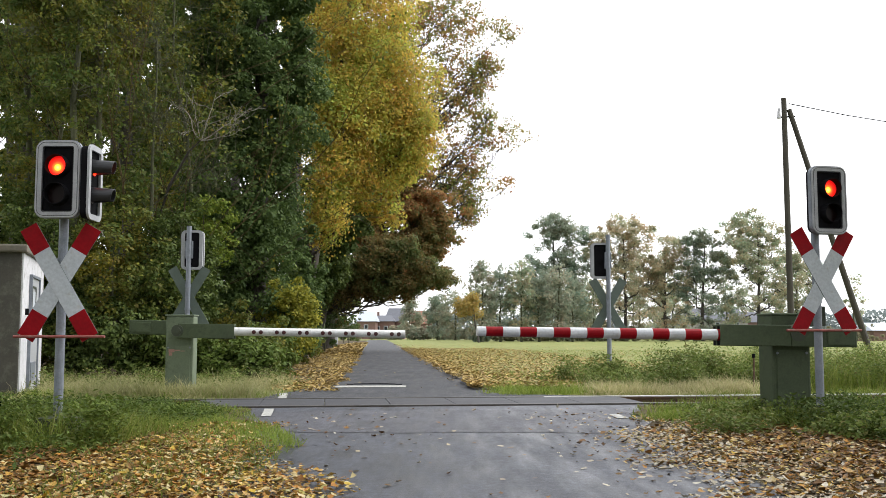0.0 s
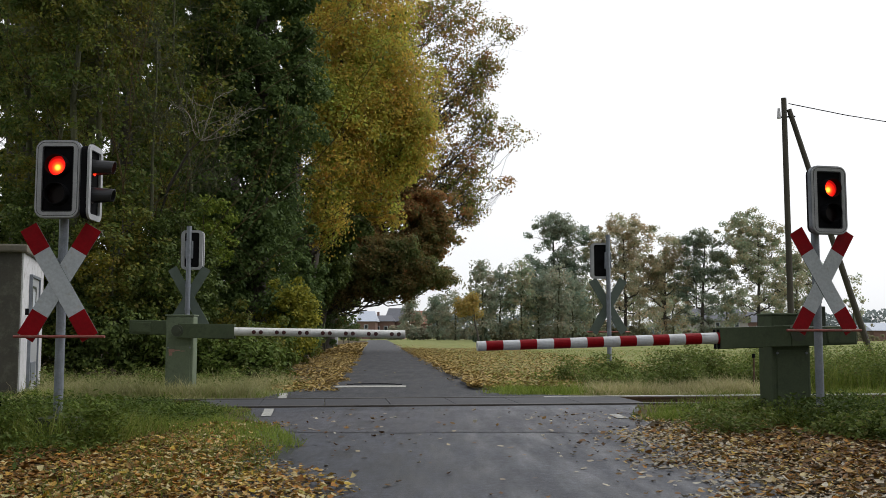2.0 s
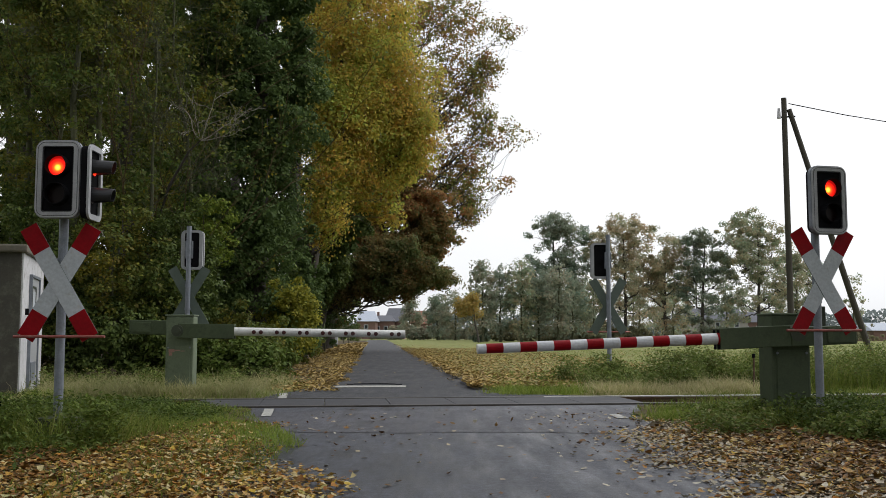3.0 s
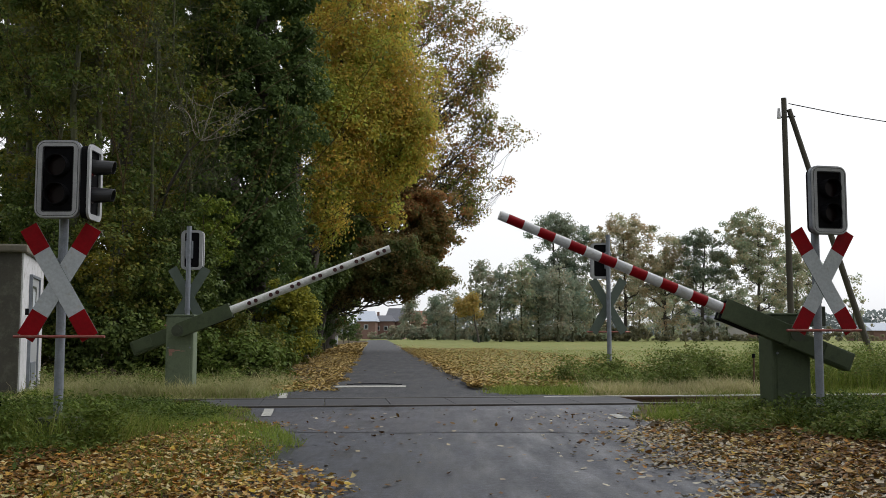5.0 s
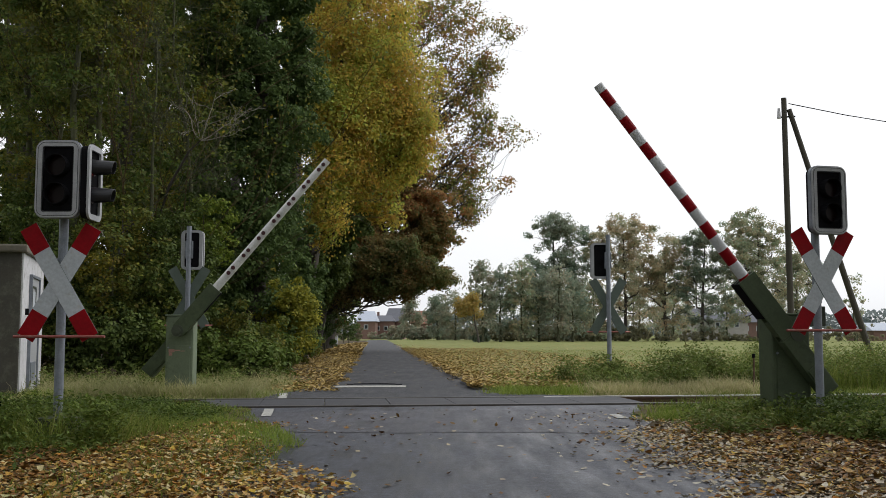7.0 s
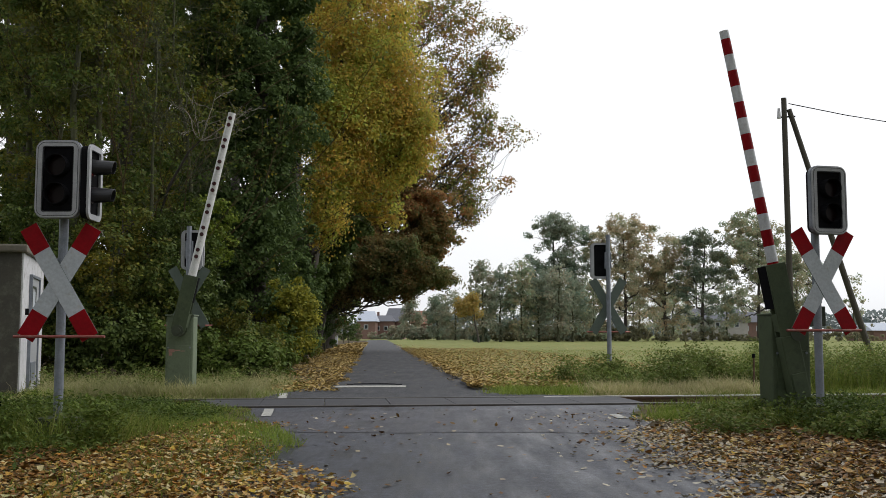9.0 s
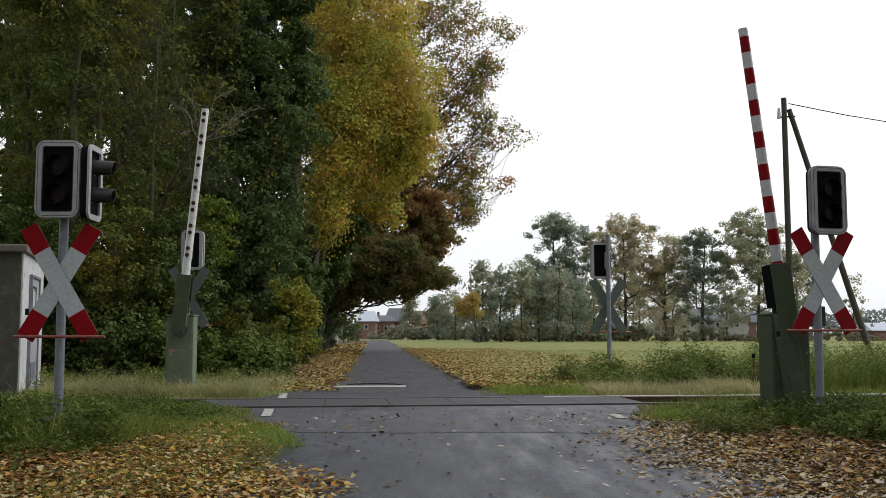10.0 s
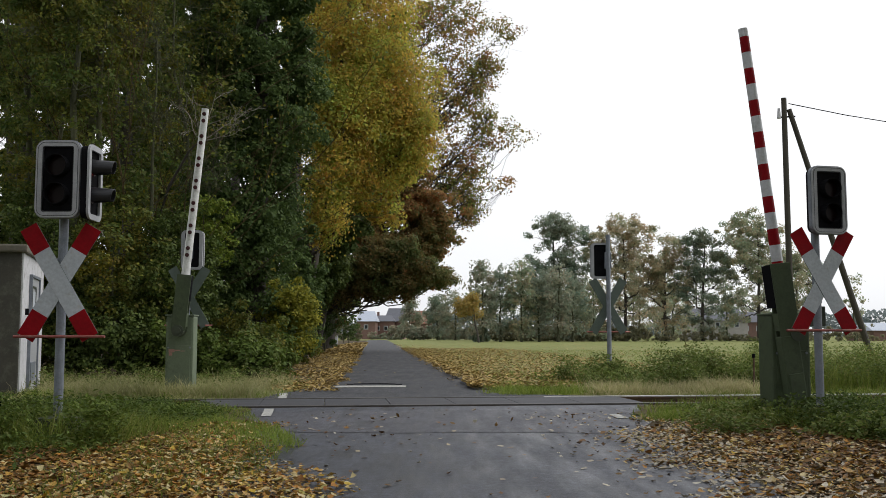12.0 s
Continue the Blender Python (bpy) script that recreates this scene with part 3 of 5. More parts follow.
def build_track():
    ob = thing("railway_track", pose(0, 13.95, 0, 0, 0, math.degrees(math.atan(SKEW))), "single railway track with worn steel rails", "railway track")
    bm = bmesh.new()
    box(bm, (0, 0, -0.19), (90, 2.6, 0.14))
    part("ballast", bm, BALLAST, ob)
    for s in (-1, 1):
        for x0, x1, dull in ((-45, 1.6, True), (1.602, 45, s < 0)):
            part("rail_head", bx(((x0 + x1) / 2, s * 0.755, 0.02), (x1 - x0, 0.07, 0.02), 0.005), RAIL_DARK if dull else STEEL, ob)
        bm = bmesh.new()
        box(bm, (0, s * 0.755, -0.07), (90, 0.03, 0.11))
        box(bm, (0, s * 0.755, -0.003), (90, 0.066, 0.026), 0.004)
        part("rail_web", bm, RUST_STEEL, ob)
    for x in np.arange(-20, 20.1, 0.63):
        if not -3.5 < x < 2.9:
            part("sleeper", bx((x, 0, -0.11), (0.24, 2.4, 0.06), 0.01), SLEEPER, ob)
    for i in range(7):
        x = -3.38 + (i + 0.5) * 0.87
        part("crossing_panel", bx((x, 0.02, -0.012), (0.862, 1.28, 0.07), 0.006), RUBBER, ob)


build_track()


def road_mark(name, pts, z):
    bm = bmesh.new()
    f = bm.faces.new([bm.verts.new((x, y, z)) for x, y in pts])
    r = bmesh.ops.extrude_face_region(bm, geom=[f])
    bmesh.ops.translate(bm, vec=(0, 0, 0.003), verts=[v for v in r["geom"] if isinstance(v, bmesh.types.BMVert)])
    return tagged(part(name, bm, ROAD_PAINT), "worn white painted line on the asphalt", "road marking", "painted road lines")


hump = bmesh.new()
for i in range(8):
    box(hump, (-1.74 + 0.13 * i, 18.95 - 0.012 * (i - 3.5) ** 2, 0.012), (0.128, 0.2, 0.03 + 0.01 * math.sin(i * 0.45)), 0.006)
tagged(part("road_joint", hump, TAR), "raised tarred ridge behind the stop line", "road", kind="structure")
road_mark("stop_line", [(-1.95, 17.7), (-0.66, 17.8), (-0.68, 18.35), (-1.95, 18.25)], 0.011)
road_mark("edge_line", [(-2.085, 11.46), (-1.975, 11.46), (-2.125, 12.6), (-2.25, 12.6)], 0.014)
road_mark("edge_line", [(-2.42, 14.62), (-2.3, 14.64), (-2.47, 15.9), (-2.6, 15.9)], 0.011)
road_mark("edge_line", [(1.95, 11.2), (2.08, 11.2), (2.06, 11.75), (1.95, 11.75)], 0.014)

# ---- light signals with warning crosses ----

BOARD_L, BOARD_W = 1.14, 0.163


def cross_part(parent, z, y, x=0.0, size=1.0, bar=(0.0, 0.0, 0.4)):
    """Two crossed boards, white with red ends, and the red guard bar under them."""
    ang = 59.5
    for k, s in enumerate((1, -1)):
        rot = pose(0, 0, 0, 0, -s * ang, 0)
        yy = y - 0.008 * k
        board = part("cross_board", bx((0, 0, 0), (BOARD_L * size, 0.006, BOARD_W), 0.002), SIGN_BACK, parent, "crossed sign board", at=pose(x, yy, z) @ rot)
        part("white_face", bx((0, -0.005, 0), (BOARD_L * size - 0.502, 0.003, BOARD_W - 0.004)), WHITE_PAINT, board, "white reflective face")
        for e in (-1, 1):
            part("red_end", bx((e * (BOARD_L * size / 2 - 0.126), -0.005, 0), (0.248, 0.003, BOARD_W - 0.004)), RED_PAINT, board, "red reflective end")
    zb, xb, half = z - 0.475 + bar[1], x + bar[0], bar[2]
    bm = rd((xb - half, y - 0.03, zb), (xb + half, y - 0.03, zb), 0.013, seg=10)
    for e in (-1, 1):
        rod(bm, (xb + e * half, y - 0.03, zb), (xb + e * (half - 0.1), y + 0.05, zb), 0.012, seg=8)
    part("guard_bar", bm, RED_FADED, parent, "faded red steel guard bar")


def rounded(w, h, r, n=5):
    pts = []
    for cx, cz, a0 in ((w / 2 - r, h / 2 - r, 0), (-w / 2 + r, h / 2 - r, 90), (-w / 2 + r, -h / 2 + r, 180), (w / 2 - r, -h / 2 + r, 270)):
        for i in range(n):
            a = radians(a0 + 90 * i / (n - 1))
            pts.append((cx + r * math.cos(a), cz + r * math.sin(a)))
    return pts


def ring_prism(outer, inner, depth, y0):
    bm = bmesh.new()
    n = len(outer)
    rows = [[bm.verts.new((x, y, z)) for x, z in o] for o, y in ((outer, y0), (inner, y0), (inner, y0 + depth), (outer, y0 + depth))]
    for a, b in ((0, 1), (1, 2), (2, 3), (3, 0)):
        for i in range(n):
            j = (i + 1) % n
            bm.faces.new((rows[a][i], rows[a][j], rows[b][j], rows[b][i]))
    return bm


def hood(y0, length, r, z, taper=1.0, sweep=(-50, 230)):
    """A lamp hood: three quarters of a tube, longer at its top."""
    bm = bmesh.new()
    n = 18
    a0, a1 = radians(sweep[0]), radians(sweep[1])
    rings = []
    for rr in (r, r - 0.006):
        back, front = [], []
        for i in range(n + 1):
            a = a0 + (a1 - a0) * i / n
            ln = length * (0.94 + 0.06 * math.sin(a))
            back.append(bm.verts.new((rr * math.cos(a), y0, z + rr * math.sin(a))))
            front.append(bm.verts.new((rr * taper * math.cos(a), y0 - ln, z + rr * taper * math.sin(a))))
        rings.append((back, front))
    (b0, f0), (b1, f1) = rings
    for i in range(n):
        bm.faces.new((b0[i], b0[i + 1], f0[i + 1], f0[i]))
        bm.faces.new((b1[i], f1[i], f1[i + 1], b1[i + 1]))
        bm.faces.new((f0[i], f0[i + 1], f1[i + 1], f1[i]))
    for i in (0, n):
        bm.faces.new((b0[i], f0[i], f1[i], b1[i]))
    return bm


LAMPS = []


def lamp_disc(r):
    """A thin turning disc that glows on its front and is dark on its back."""
    me = mesh_from("lamp", rd((0, 0.002, 0), (0, -0.002, 0), r, seg=28), LENS)
    me.materials.append(GLOW)
    for f in me.polygons:
        f.material_index = 1 if f.normal.y < -0.9 else 0
    return me



def signal_head(thing_ob, m, lit, rim=False, reach=0.1, sideways=False):
    """A two-lamp head with a pale rounded frame; its front looks along -y of m."""
    w, h = (0.365, 0.67) if sideways or rim else (0.388, 0.685)
    deep, r, up = (0.05, 0.078, 0.024) if sideways else (0.1, 0.1, 0.0)
    head = part("signal_head", prism(rounded(w - 0.03, h - 0.03, 0.06), deep, 0.0), BLACK, thing_ob, "black signal housing with pale frame", at=m)
    part("frame", ring_prism(rounded(w, h, 0.08), rounded(w - 0.11, h - 0.1, 0.02), 0.05 if not sideways else 0.02, -0.03), FRAME_GREY, head, "pale grey rounded frame")
    if not rim and not sideways:
        part("frame_edge", ring_prism(rounded(w + 0.012, h + 0.012, 0.085), rounded(w - 0.01, h - 0.01, 0.075), 0.05, -0.012), GALVANISED, head, "grey outer edge of the frame")
    if not sideways:
        part("frame_groove", ring_prism(rounded(w - 0.03, h - 0.03, 0.066), rounded(w - 0.038, h - 0.038, 0.062), 0.003, -0.0325), HOOD, head)
        part("inner_rim", ring_prism(rounded(w - 0.108, h - 0.098, 0.02), rounded(w - 0.128, h - 0.118, 0.014), 0.04, -0.024), HOOD, head, "dark inner rim")
    if rim:
        part("back_rim", ring_prism(rounded(w, h, 0.075), rounded(w - 0.12, h - 0.08, 0.03), 0.03, 0.085), FRAME_GREY, head, "pale grey rim at the back")
    for k, z in enumerate((0.115 + up, -0.135 + up)):
        part("hood", hood(0.0, reach, r, z, 0.78, (-50, 230)) if sideways else hood(0.0, reach, r, z, 0.97, (-88, 268)), HOOD if sideways else BLACK, head)
        part("lens", rd((0, -0.004, z), (0, -0.001, z), r - 0.008, seg=24), LENS, head, "dark unlit lens")
        if lit and k == 0:
            disc = tagged(new("lamp", lamp_disc(min(0.09, r - 0.006))), "glowing red lamp")
            disc.parent = head
            LAMPS.append((disc, z))
    return head


def pole_signal(name, label, base, h_cross, h_head, top, lit, head_dx=0.0, side_head=False, turn=0, cross_dx=0.0, box_on=False, size=1.0, bar=(0.0, 0.0, 0.4)):
    ob = thing(name, pose(base[0], base[1], 0, 0, 0, turn), label, "crossing signal", "level crossing signals")
    pole = part("pole", rd((0, 0.06, -0.3), (0, 0.06, top), 0.041, seg=18), GALVANISED, ob, "galvanised steel pole")
    for z in (h_cross + 0.2, h_cross - 0.2, h_head):
        part("clamp", rd((0, 0.06, z - 0.02), (0, 0.06, z + 0.02), 0.048, seg=18), GALVANISED, pole)
    cross_part(ob, h_cross, 0.0, cross_dx, size, bar)
    signal_head(ob, pose(head_dx, -0.1, h_head), lit, turn == 180)
    if box_on:
        part("junction_box", bx((0.05, 0.14, h_cross - 0.35), (0.13, 0.1, 0.2), 0.01), GREEN_DARK, ob, "dark green junction box")
    part("head_bracket", bx((0, 0.02, h_head), (0.12, 0.12, 0.3), 0.01), GALVANISED, ob)
    if side_head:
        part("footing", bx((0.05, 0.0, 0.03), (0.36, 0.3, 0.4), 0.02), GREEN_DARK, ob, "dark concrete footing")
        signal_head(ob, pose(0.258, 0.02, h_head - 0.02, 0, 0, 91), True, reach=0.2, sideways=True)
    return ob


pole_signal("crossing_signal", "grey light signal with red and white cross and side lamp", (-3.395, 8.75), 1.41, 2.315, 2.3, True, 0.0, True, bar=(0.02, -0.005, 0.4))
pole_signal("crossing_signal", "grey light signal with red and white cross beside barrier", (3.815, 10.0), 1.485, 2.3, 2.3, True, 0.055, False, turn=13, cross_dx=0.035, box_on=True, size=1.035, bar=(-0.02, -0.02, 0.42))
pole_signal("crossing_signal", "light signal seen from behind with grey-green cross back", (-4.305, 16.75), 1.575, 2.38, 2.78, False, -0.04, False, turn=180)
pole_signal("crossing_signal", "light signal seen from behind at the field edge", (3.07, 18.4), 1.47, 2.32, 2.8, False, 0.13, False, turn=180)

# ---- barriers ----

BOOMS = []


def barrier(label, px, pz, y, side, turn, post_dx, top, arm_len, boom_a, boom_b, boom_off, striped, boom_y, post_w=0.52, post_d=0.34, edge=0.02):
    """side: 1 when the boom lies towards +x at rest. The boom turns about the pivot on the post."""
    ob = thing("barrier", pose(px, y, 0, 0, 0, turn), label, "barrier", "level crossing barriers")
    post = part("post", bx((post_dx, post_d / 2 - 0.01, top / 2 - 0.1), (post_w, post_d, top + 0.2), edge), GREEN_PAINT if striped else GREEN_PALE, ob, "weathered green steel housing")
    part("cap", bx((post_dx, post_d / 2 - 0.01, top + 0.005), (post_w + 0.02, post_d + 0.02, 0.025), 0.01), GREEN_PAINT if striped else GREEN_PALE, post)
    part("post_door", bx((post_dx, -0.016, 0.42), (post_w - 0.09, 0.012, 0.72), 0.004), GREEN_PAINT if striped else GREEN_PALE, post)
    hub_z = pz + (0.03 if striped else 0.0)
    part("hub", rd((post_dx + 0.005, boom_y - 0.08, hub_z), (post_dx + 0.005, max(0.0, boom_y), hub_z), 0.09, seg=20), GREEN_DARK, post)
    for q in (-1, 1):
        part("bolt", rd((post_dx + q * (post_w / 2 - 0.05), -0.03, 0.75), (post_dx + q * (post_w / 2 - 0.05), -0.02, 0.75), 0.014, seg=8), GALVANISED, post)
    s, b = side, boom_off
    arm = bmesh.new()
    box(arm, (s * arm_len * 0.5, 0.055, b), (arm_len, 0.025, 0.22), 0.006)
    box(arm, (s * arm_len * 0.5, -0.055, b), (arm_len, 0.025, 0.22), 0.006)
    box(arm, (s * (arm_len * 0.5 + 0.1), 0, b + 0.1), (arm_len - 0.2, 0.1, 0.02), 0.004)
    box(arm, (s * arm_len * 0.2, 0, b - 0.1), (arm_len * 0.24, 0.1, 0.02), 0.004)
    for q in (0.35, 0.62, 0.9):
        for e in (-1, 1):
            rod(arm, (s * arm_len * q, -0.07, b + e * 0.085), (s * arm_len * q, -0.06, b + e * 0.085), 0.012, seg=8)
    boom = part("boom", arm, GREEN_PAINT, ob, "green steel boom arm", at=pose(0, boom_y, pz))
    x0 = 0.3 if striped else 0.45
    # Solid black fill stands in for the shade inside the open arm.
    part("channel", bx((s * (x0 + arm_len) * 0.5, 0.055 if striped else 0, b - 0.012), (arm_len - x0 - 0.02, 0.2 if striped else 0.085, 0.206)), BLACK, boom, "black block for the shade inside the arm")
    if striped:
        part("cover_plate", bx((s * (x0 + arm_len) * 0.5, 0.06, b + 0.1), (arm_len - x0, 0.21, 0.014), 0.003), GREEN_PAINT, boom)
    back = 0.0 if striped else 0.58
    long, up = (0.74, -0.015) if striped else (0.92, 0.045)
    part("counterweight", bx((-s * long / 2, back, b + up), (long, 0.15, 0.2 if striped else 0.225), 0.012), GREEN_PAINT, boom, "green counterweight box")
    part("weight_plate", bx((-s * (long - 0.19), back - 0.085, b + up), (0.3, 0.02, 0.16), 0.005), GREEN_PAINT, boom)
    if back:
        part("axle", rd((0, -0.1, 0), (0, back + 0.06, 0), 0.05, seg=14), GREEN_DARK, boom, "dark greasy axle through the housing")
    if striped:
        x1, i = boom_b, 0
        while x1 > boom_a + 0.01:
            x0 = max(boom_a, x1 - (0.08 if i == 0 else 0.1765))
            r0, r1 = (0.06 - 0.01 * (x - boom_a) / (boom_b - boom_a) for x in (x0, x1))
            part("red_band" if i % 2 else "white_band", rd((s * x0, 0, b), (s * x1, 0, b), r0, r1, 20), RED_PAINT if i % 2 else STRIPE_WHITE, boom)
            x1, i = x0, i + 1
    else:
        part("boom_tube", rd((s * boom_a, 0, b), (s * boom_b, 0, b), 0.064, 0.056, 20), BOOM_WHITE, boom, "white boom tube")
        for i in range(7):
            for q in (0, 1):
                x = boom_a + 0.342 + i * 0.35 + q * 0.106
                part("reflector", rd((s * x, -0.076 + 0.01 * (x - boom_a) / 2.7, b - 0.005), (s * x, -0.045, b - 0.005), 0.031, seg=14), REFLECTOR, boom, "round dark red reflector")
    part("end_cap", rd((s * boom_b, 0, b), (s * (boom_b + 0.012), 0, b), 0.049 if striped else 0.057, seg=20), BOOM_WHITE, boom)
    BOOMS.append(boom)
    return ob


barrier("green crossing barrier with red and white striped boom", 3.673, 0.935, 10.7, -1, 7, 0.075, 1.16, 0.78, 0.76, 3.352, 0.0, True, -0.1, 0.43)
barrier("green crossing barrier with white boom and red reflectors", -4.04, 1.006, 15.26, 1, 0, -0.008, 1.235, 0.86, 0.82, 3.449, 0.0, False, -0.09, 0.43, 0.27, 0.035)

# faded pink scrawl on the far barrier's housing, as plain bars
SCRAWL = surface("faded_pink_paint", (0.3, 0.16, 0.13), (0.36, 0.2, 0.17), 8, 0.8)
for q in bpy.data.objects["barrier.001"].children:
    if q.name.startswith("post"):
        for x, z, w, h in ((-0.12, 0.7, 0.09, 0.045), (-0.135, 0.65, 0.05, 0.05), (-0.03, 0.705, 0.08, 0.018), (0.05, 0.695, 0.06, 0.012)):
            part("scrawl", bx((x, -0.026, z), (w, 0.004, h)), SCRAWL, q)

stake = thing("marker_stake", pose(5.3, 17.0, 0), "thin rusty marker stake in the weeds", "stake")
part("shaft", rd((0, 0, -0.1), (0.01, 0, 0.55), 0.018, seg=8), RUST_STEEL, stake)
part("tip", rd((0.01, 0, 0.55), (0.01, 0, 0.62), 0.03, seg=8), BLACK, stake)

# ---- relay hut ----


def relay_hut():
    ob = thing("relay_hut", pose(-6.4, 15.0, 0, 0, 0, 16), "pale concrete relay hut with mossy flat roof and grey steel door", "relay hut")
    wall = part("wall", bx((-1.25, 1.4, 1.05), (2.5, 2.8, 2.3), 0.02), HUT_SHADED, ob, "concrete walls, the wood's shade in their dark grey")
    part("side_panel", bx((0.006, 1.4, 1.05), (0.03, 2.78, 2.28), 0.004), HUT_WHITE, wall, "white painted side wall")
    part("roof", bx((-1.25, 1.4, 2.25), (2.66, 2.96, 0.12), 0.03), MOSSY, ob, "mossy concrete roof slab")
    part("door_frame", ring_prism(rounded(1.15, 1.95, 0.01, 2), rounded(1.07, 1.87, 0.008, 2), 0.05, -0.05), GALVANISED, ob, at=pose(0.02, 1.35, 0.93, 0, 0, 90))
    door = part("door", bx((0.03, 1.35, 0.93), (0.03, 1.06, 1.86), 0.006), FRAME_GREY, ob, "grey steel door")
    part("notice", bx((0.05, 1.2, 1.42), (0.01, 0.34, 0.44), 0.003), WHITE_PAINT, door, "pale notice plate")
    part("hatch", ring_prism(rounded(0.5, 0.62, 0.02, 3), rounded(0.44, 0.56, 0.015, 3), 0.012, -0.012), GREEN_DARK, door, "dark edge of a hatch", at=pose(0.047, 1.2, 1.42, 0, 0, 90))
    part("handle", bx((0.07, 0.92, 1.05), (0.04, 0.03, 0.2), 0.006), BLACK, door, "black handle")
    part("vent", bx((0.05, 1.35, 0.35), (0.02, 0.6, 0.3), 0.004), GALVANISED, door, "louvred vent")
    part("lock", bx((0.045, 0.42, 1.3), (0.05, 0.07, 0.1), 0.006), BLACK, ob, "small black key box")


relay_hut()


def utility_pole():
    ob = thing("utility_pole", pose(8.43, 24.0, 0), "weathered wooden utility pole with slanting brace", "utility pole")
    part("pole", rd((0, 0, -0.3), (-0.02, 0, 6.76), 0.08, 0.064, 14), POLE_WOOD, ob)
    part("brace", rd((2.15, 0.2, -0.1), (0.1, 0, 6.48), 0.08, 0.06, 12), POLE_WOOD, ob, "slanting wooden brace")
    part("insulator", rd((-0.15, 0, 6.25), (-0.15, 0, 6.5), 0.05, 0.03, 10), HUT_WHITE, ob, "white insulator")
    part("bracket", rd((-0.15, 0, 6.28), (0.25, 0, 6.3), 0.02, seg=8), BLACK, ob)
    pts = np.array([[0.1, 0, 6.62], [2, 1.2, 6.6], [4, 2.4, 6.62], [8, 4.8, 6.72], [16, 9.6, 7.1]])
    v, f = tube_arrays([(pts, np.full(5, 0.013))], 5)
    w = new("wire", np_mesh("wire", v, f, BLACK))
    w.parent = ob


utility_pole()

# ---- wood along the lane ----
T = tree
T("ivy_tree", "tall tree smothered in dark green ivy", (-4.9, 26), 13, 0.3, [(-0.4, 0, 4.6, 1.5, 1.5, 1.9, 3), (0.2, 0, 7.0, 1.6, 1.6, 1.9, 3), (-0.3, 0, 8.8, 1.75, 1.7, 1.9, 3), (0.35, 0, 11.2, 1.7, 1.6, 1.7, 2), (-0.6, -0.5, 3.2, 1.5, 1.3, 1.5, 1.2), (0.2, -0.4, 1.4, 1.3, 1.0, 1.4, 1)], 92000, 0.11, IVY, BARK_DARK, 11, 0.32, hollow=0.5, droop=0.9, per=90)
T("maple_tree", "tall maple in yellow autumn leaf", (-5.6, 38), 15, 0.32, [(2.9, 0, 8.6, 2.3, 1.8, 2.2, 4), (4.1, 0, 8.5, 1.4, 1.2, 1.1, 1.4), (3.2, 0, 10.6, 2.3, 2.0, 2.3, 4), (1.7, -1.6, 8.6, 1.7, 1.4, 2.6, 3), (2.0, 0, 13.4, 2.7, 2.1, 2.6, 3.8), (1.35, -2.2, 5.6, 0.75, 0.8, 1.7, 1.1), (2.2, -0.5, 6.9, 1.1, 1.2, 0.9, 1.0), (2.0, 1.6, 10.5, 2.0, 0.8, 4.0, 2)], 95000, 0.122, YELLOW, BARK_DARK, 12, 0.62, 12, hollow=0.12, droop=1.3, stout=0.3, bend=(2.0, 0), per=42)
T("maple_tree", "second maple with yellow leaves further along", (-6.4, 43), 15, 0.26, [(3.2, 0, 8.5, 2.2, 1.6, 2.6, 2), (2.2, 0, 13.5, 2.6, 1.8, 3.0, 2), (4.2, 0, 8.6, 1.3, 1.2, 1.2, 1)], 14000, 0.22, YELLOW, BARK_DARK, 16, 0.55, 4, stout=0.2, bend=(2.0, 0), droop=0.8)
T("beech_tree", "beech with rusty brown autumn leaves over the lane", (-7.4, 55), 12, 0.35, [(5.9, 0, 5.9, 2.0, 2, 2.2, 4), (4.3, 0, 7.0, 2.3, 2.2, 2.3, 3), (3.0, 0, 4.8, 2.0, 2, 1.5, 2), (6.4, 0, 8.0, 1.6, 1.6, 1.5, 2), (7.1, 0, 6.7, 1.5, 1.5, 1.6, 2), (2.6, 0, 6.6, 1.4, 1.5, 1.3, 1.4), (5.0, 3, 4.6, 2.4, 2, 1.2, 2), (3.6, 0, 4.0, 2.4, 2, 0.8, 1.5), (6.0, 0, 4.1, 1.8, 2, 0.7, 1), (3.3, 0, 8.6, 1.8, 1.8, 1.4, 2.2), (4.8, 0, 8.8, 1.4, 1.5, 1.2, 1.5), (4.0, 0, 6.0, 1.6, 1.6, 1.2, 1.5), (5.6, 0, 9.5, 1.4, 1.3, 1.1, 1.3)], 64000, 0.175, RUST, BARK_DARK, 13, 0.45, 4, twigs=4, hollow=0.12, stout=0.2, bend=(1.5, 0), droop=0.8)
T("lime_tree", "dark green lime tree under the avenue crowns", (-6.9, 47), 9, 0.25, [(1.5, 0, 4.2, 1.1, 1.3, 1.4, 2), (2.2, 0, 6.6, 1.5, 1.4, 1.4, 2), (0.6, 0, 3.6, 1.3, 1.3, 1.8, 2)], 20000, 0.17, GREEN, BARK_DARK, 15, 0.42, 4, stout=0.2, bend=(1.0, 0), droop=0.8)
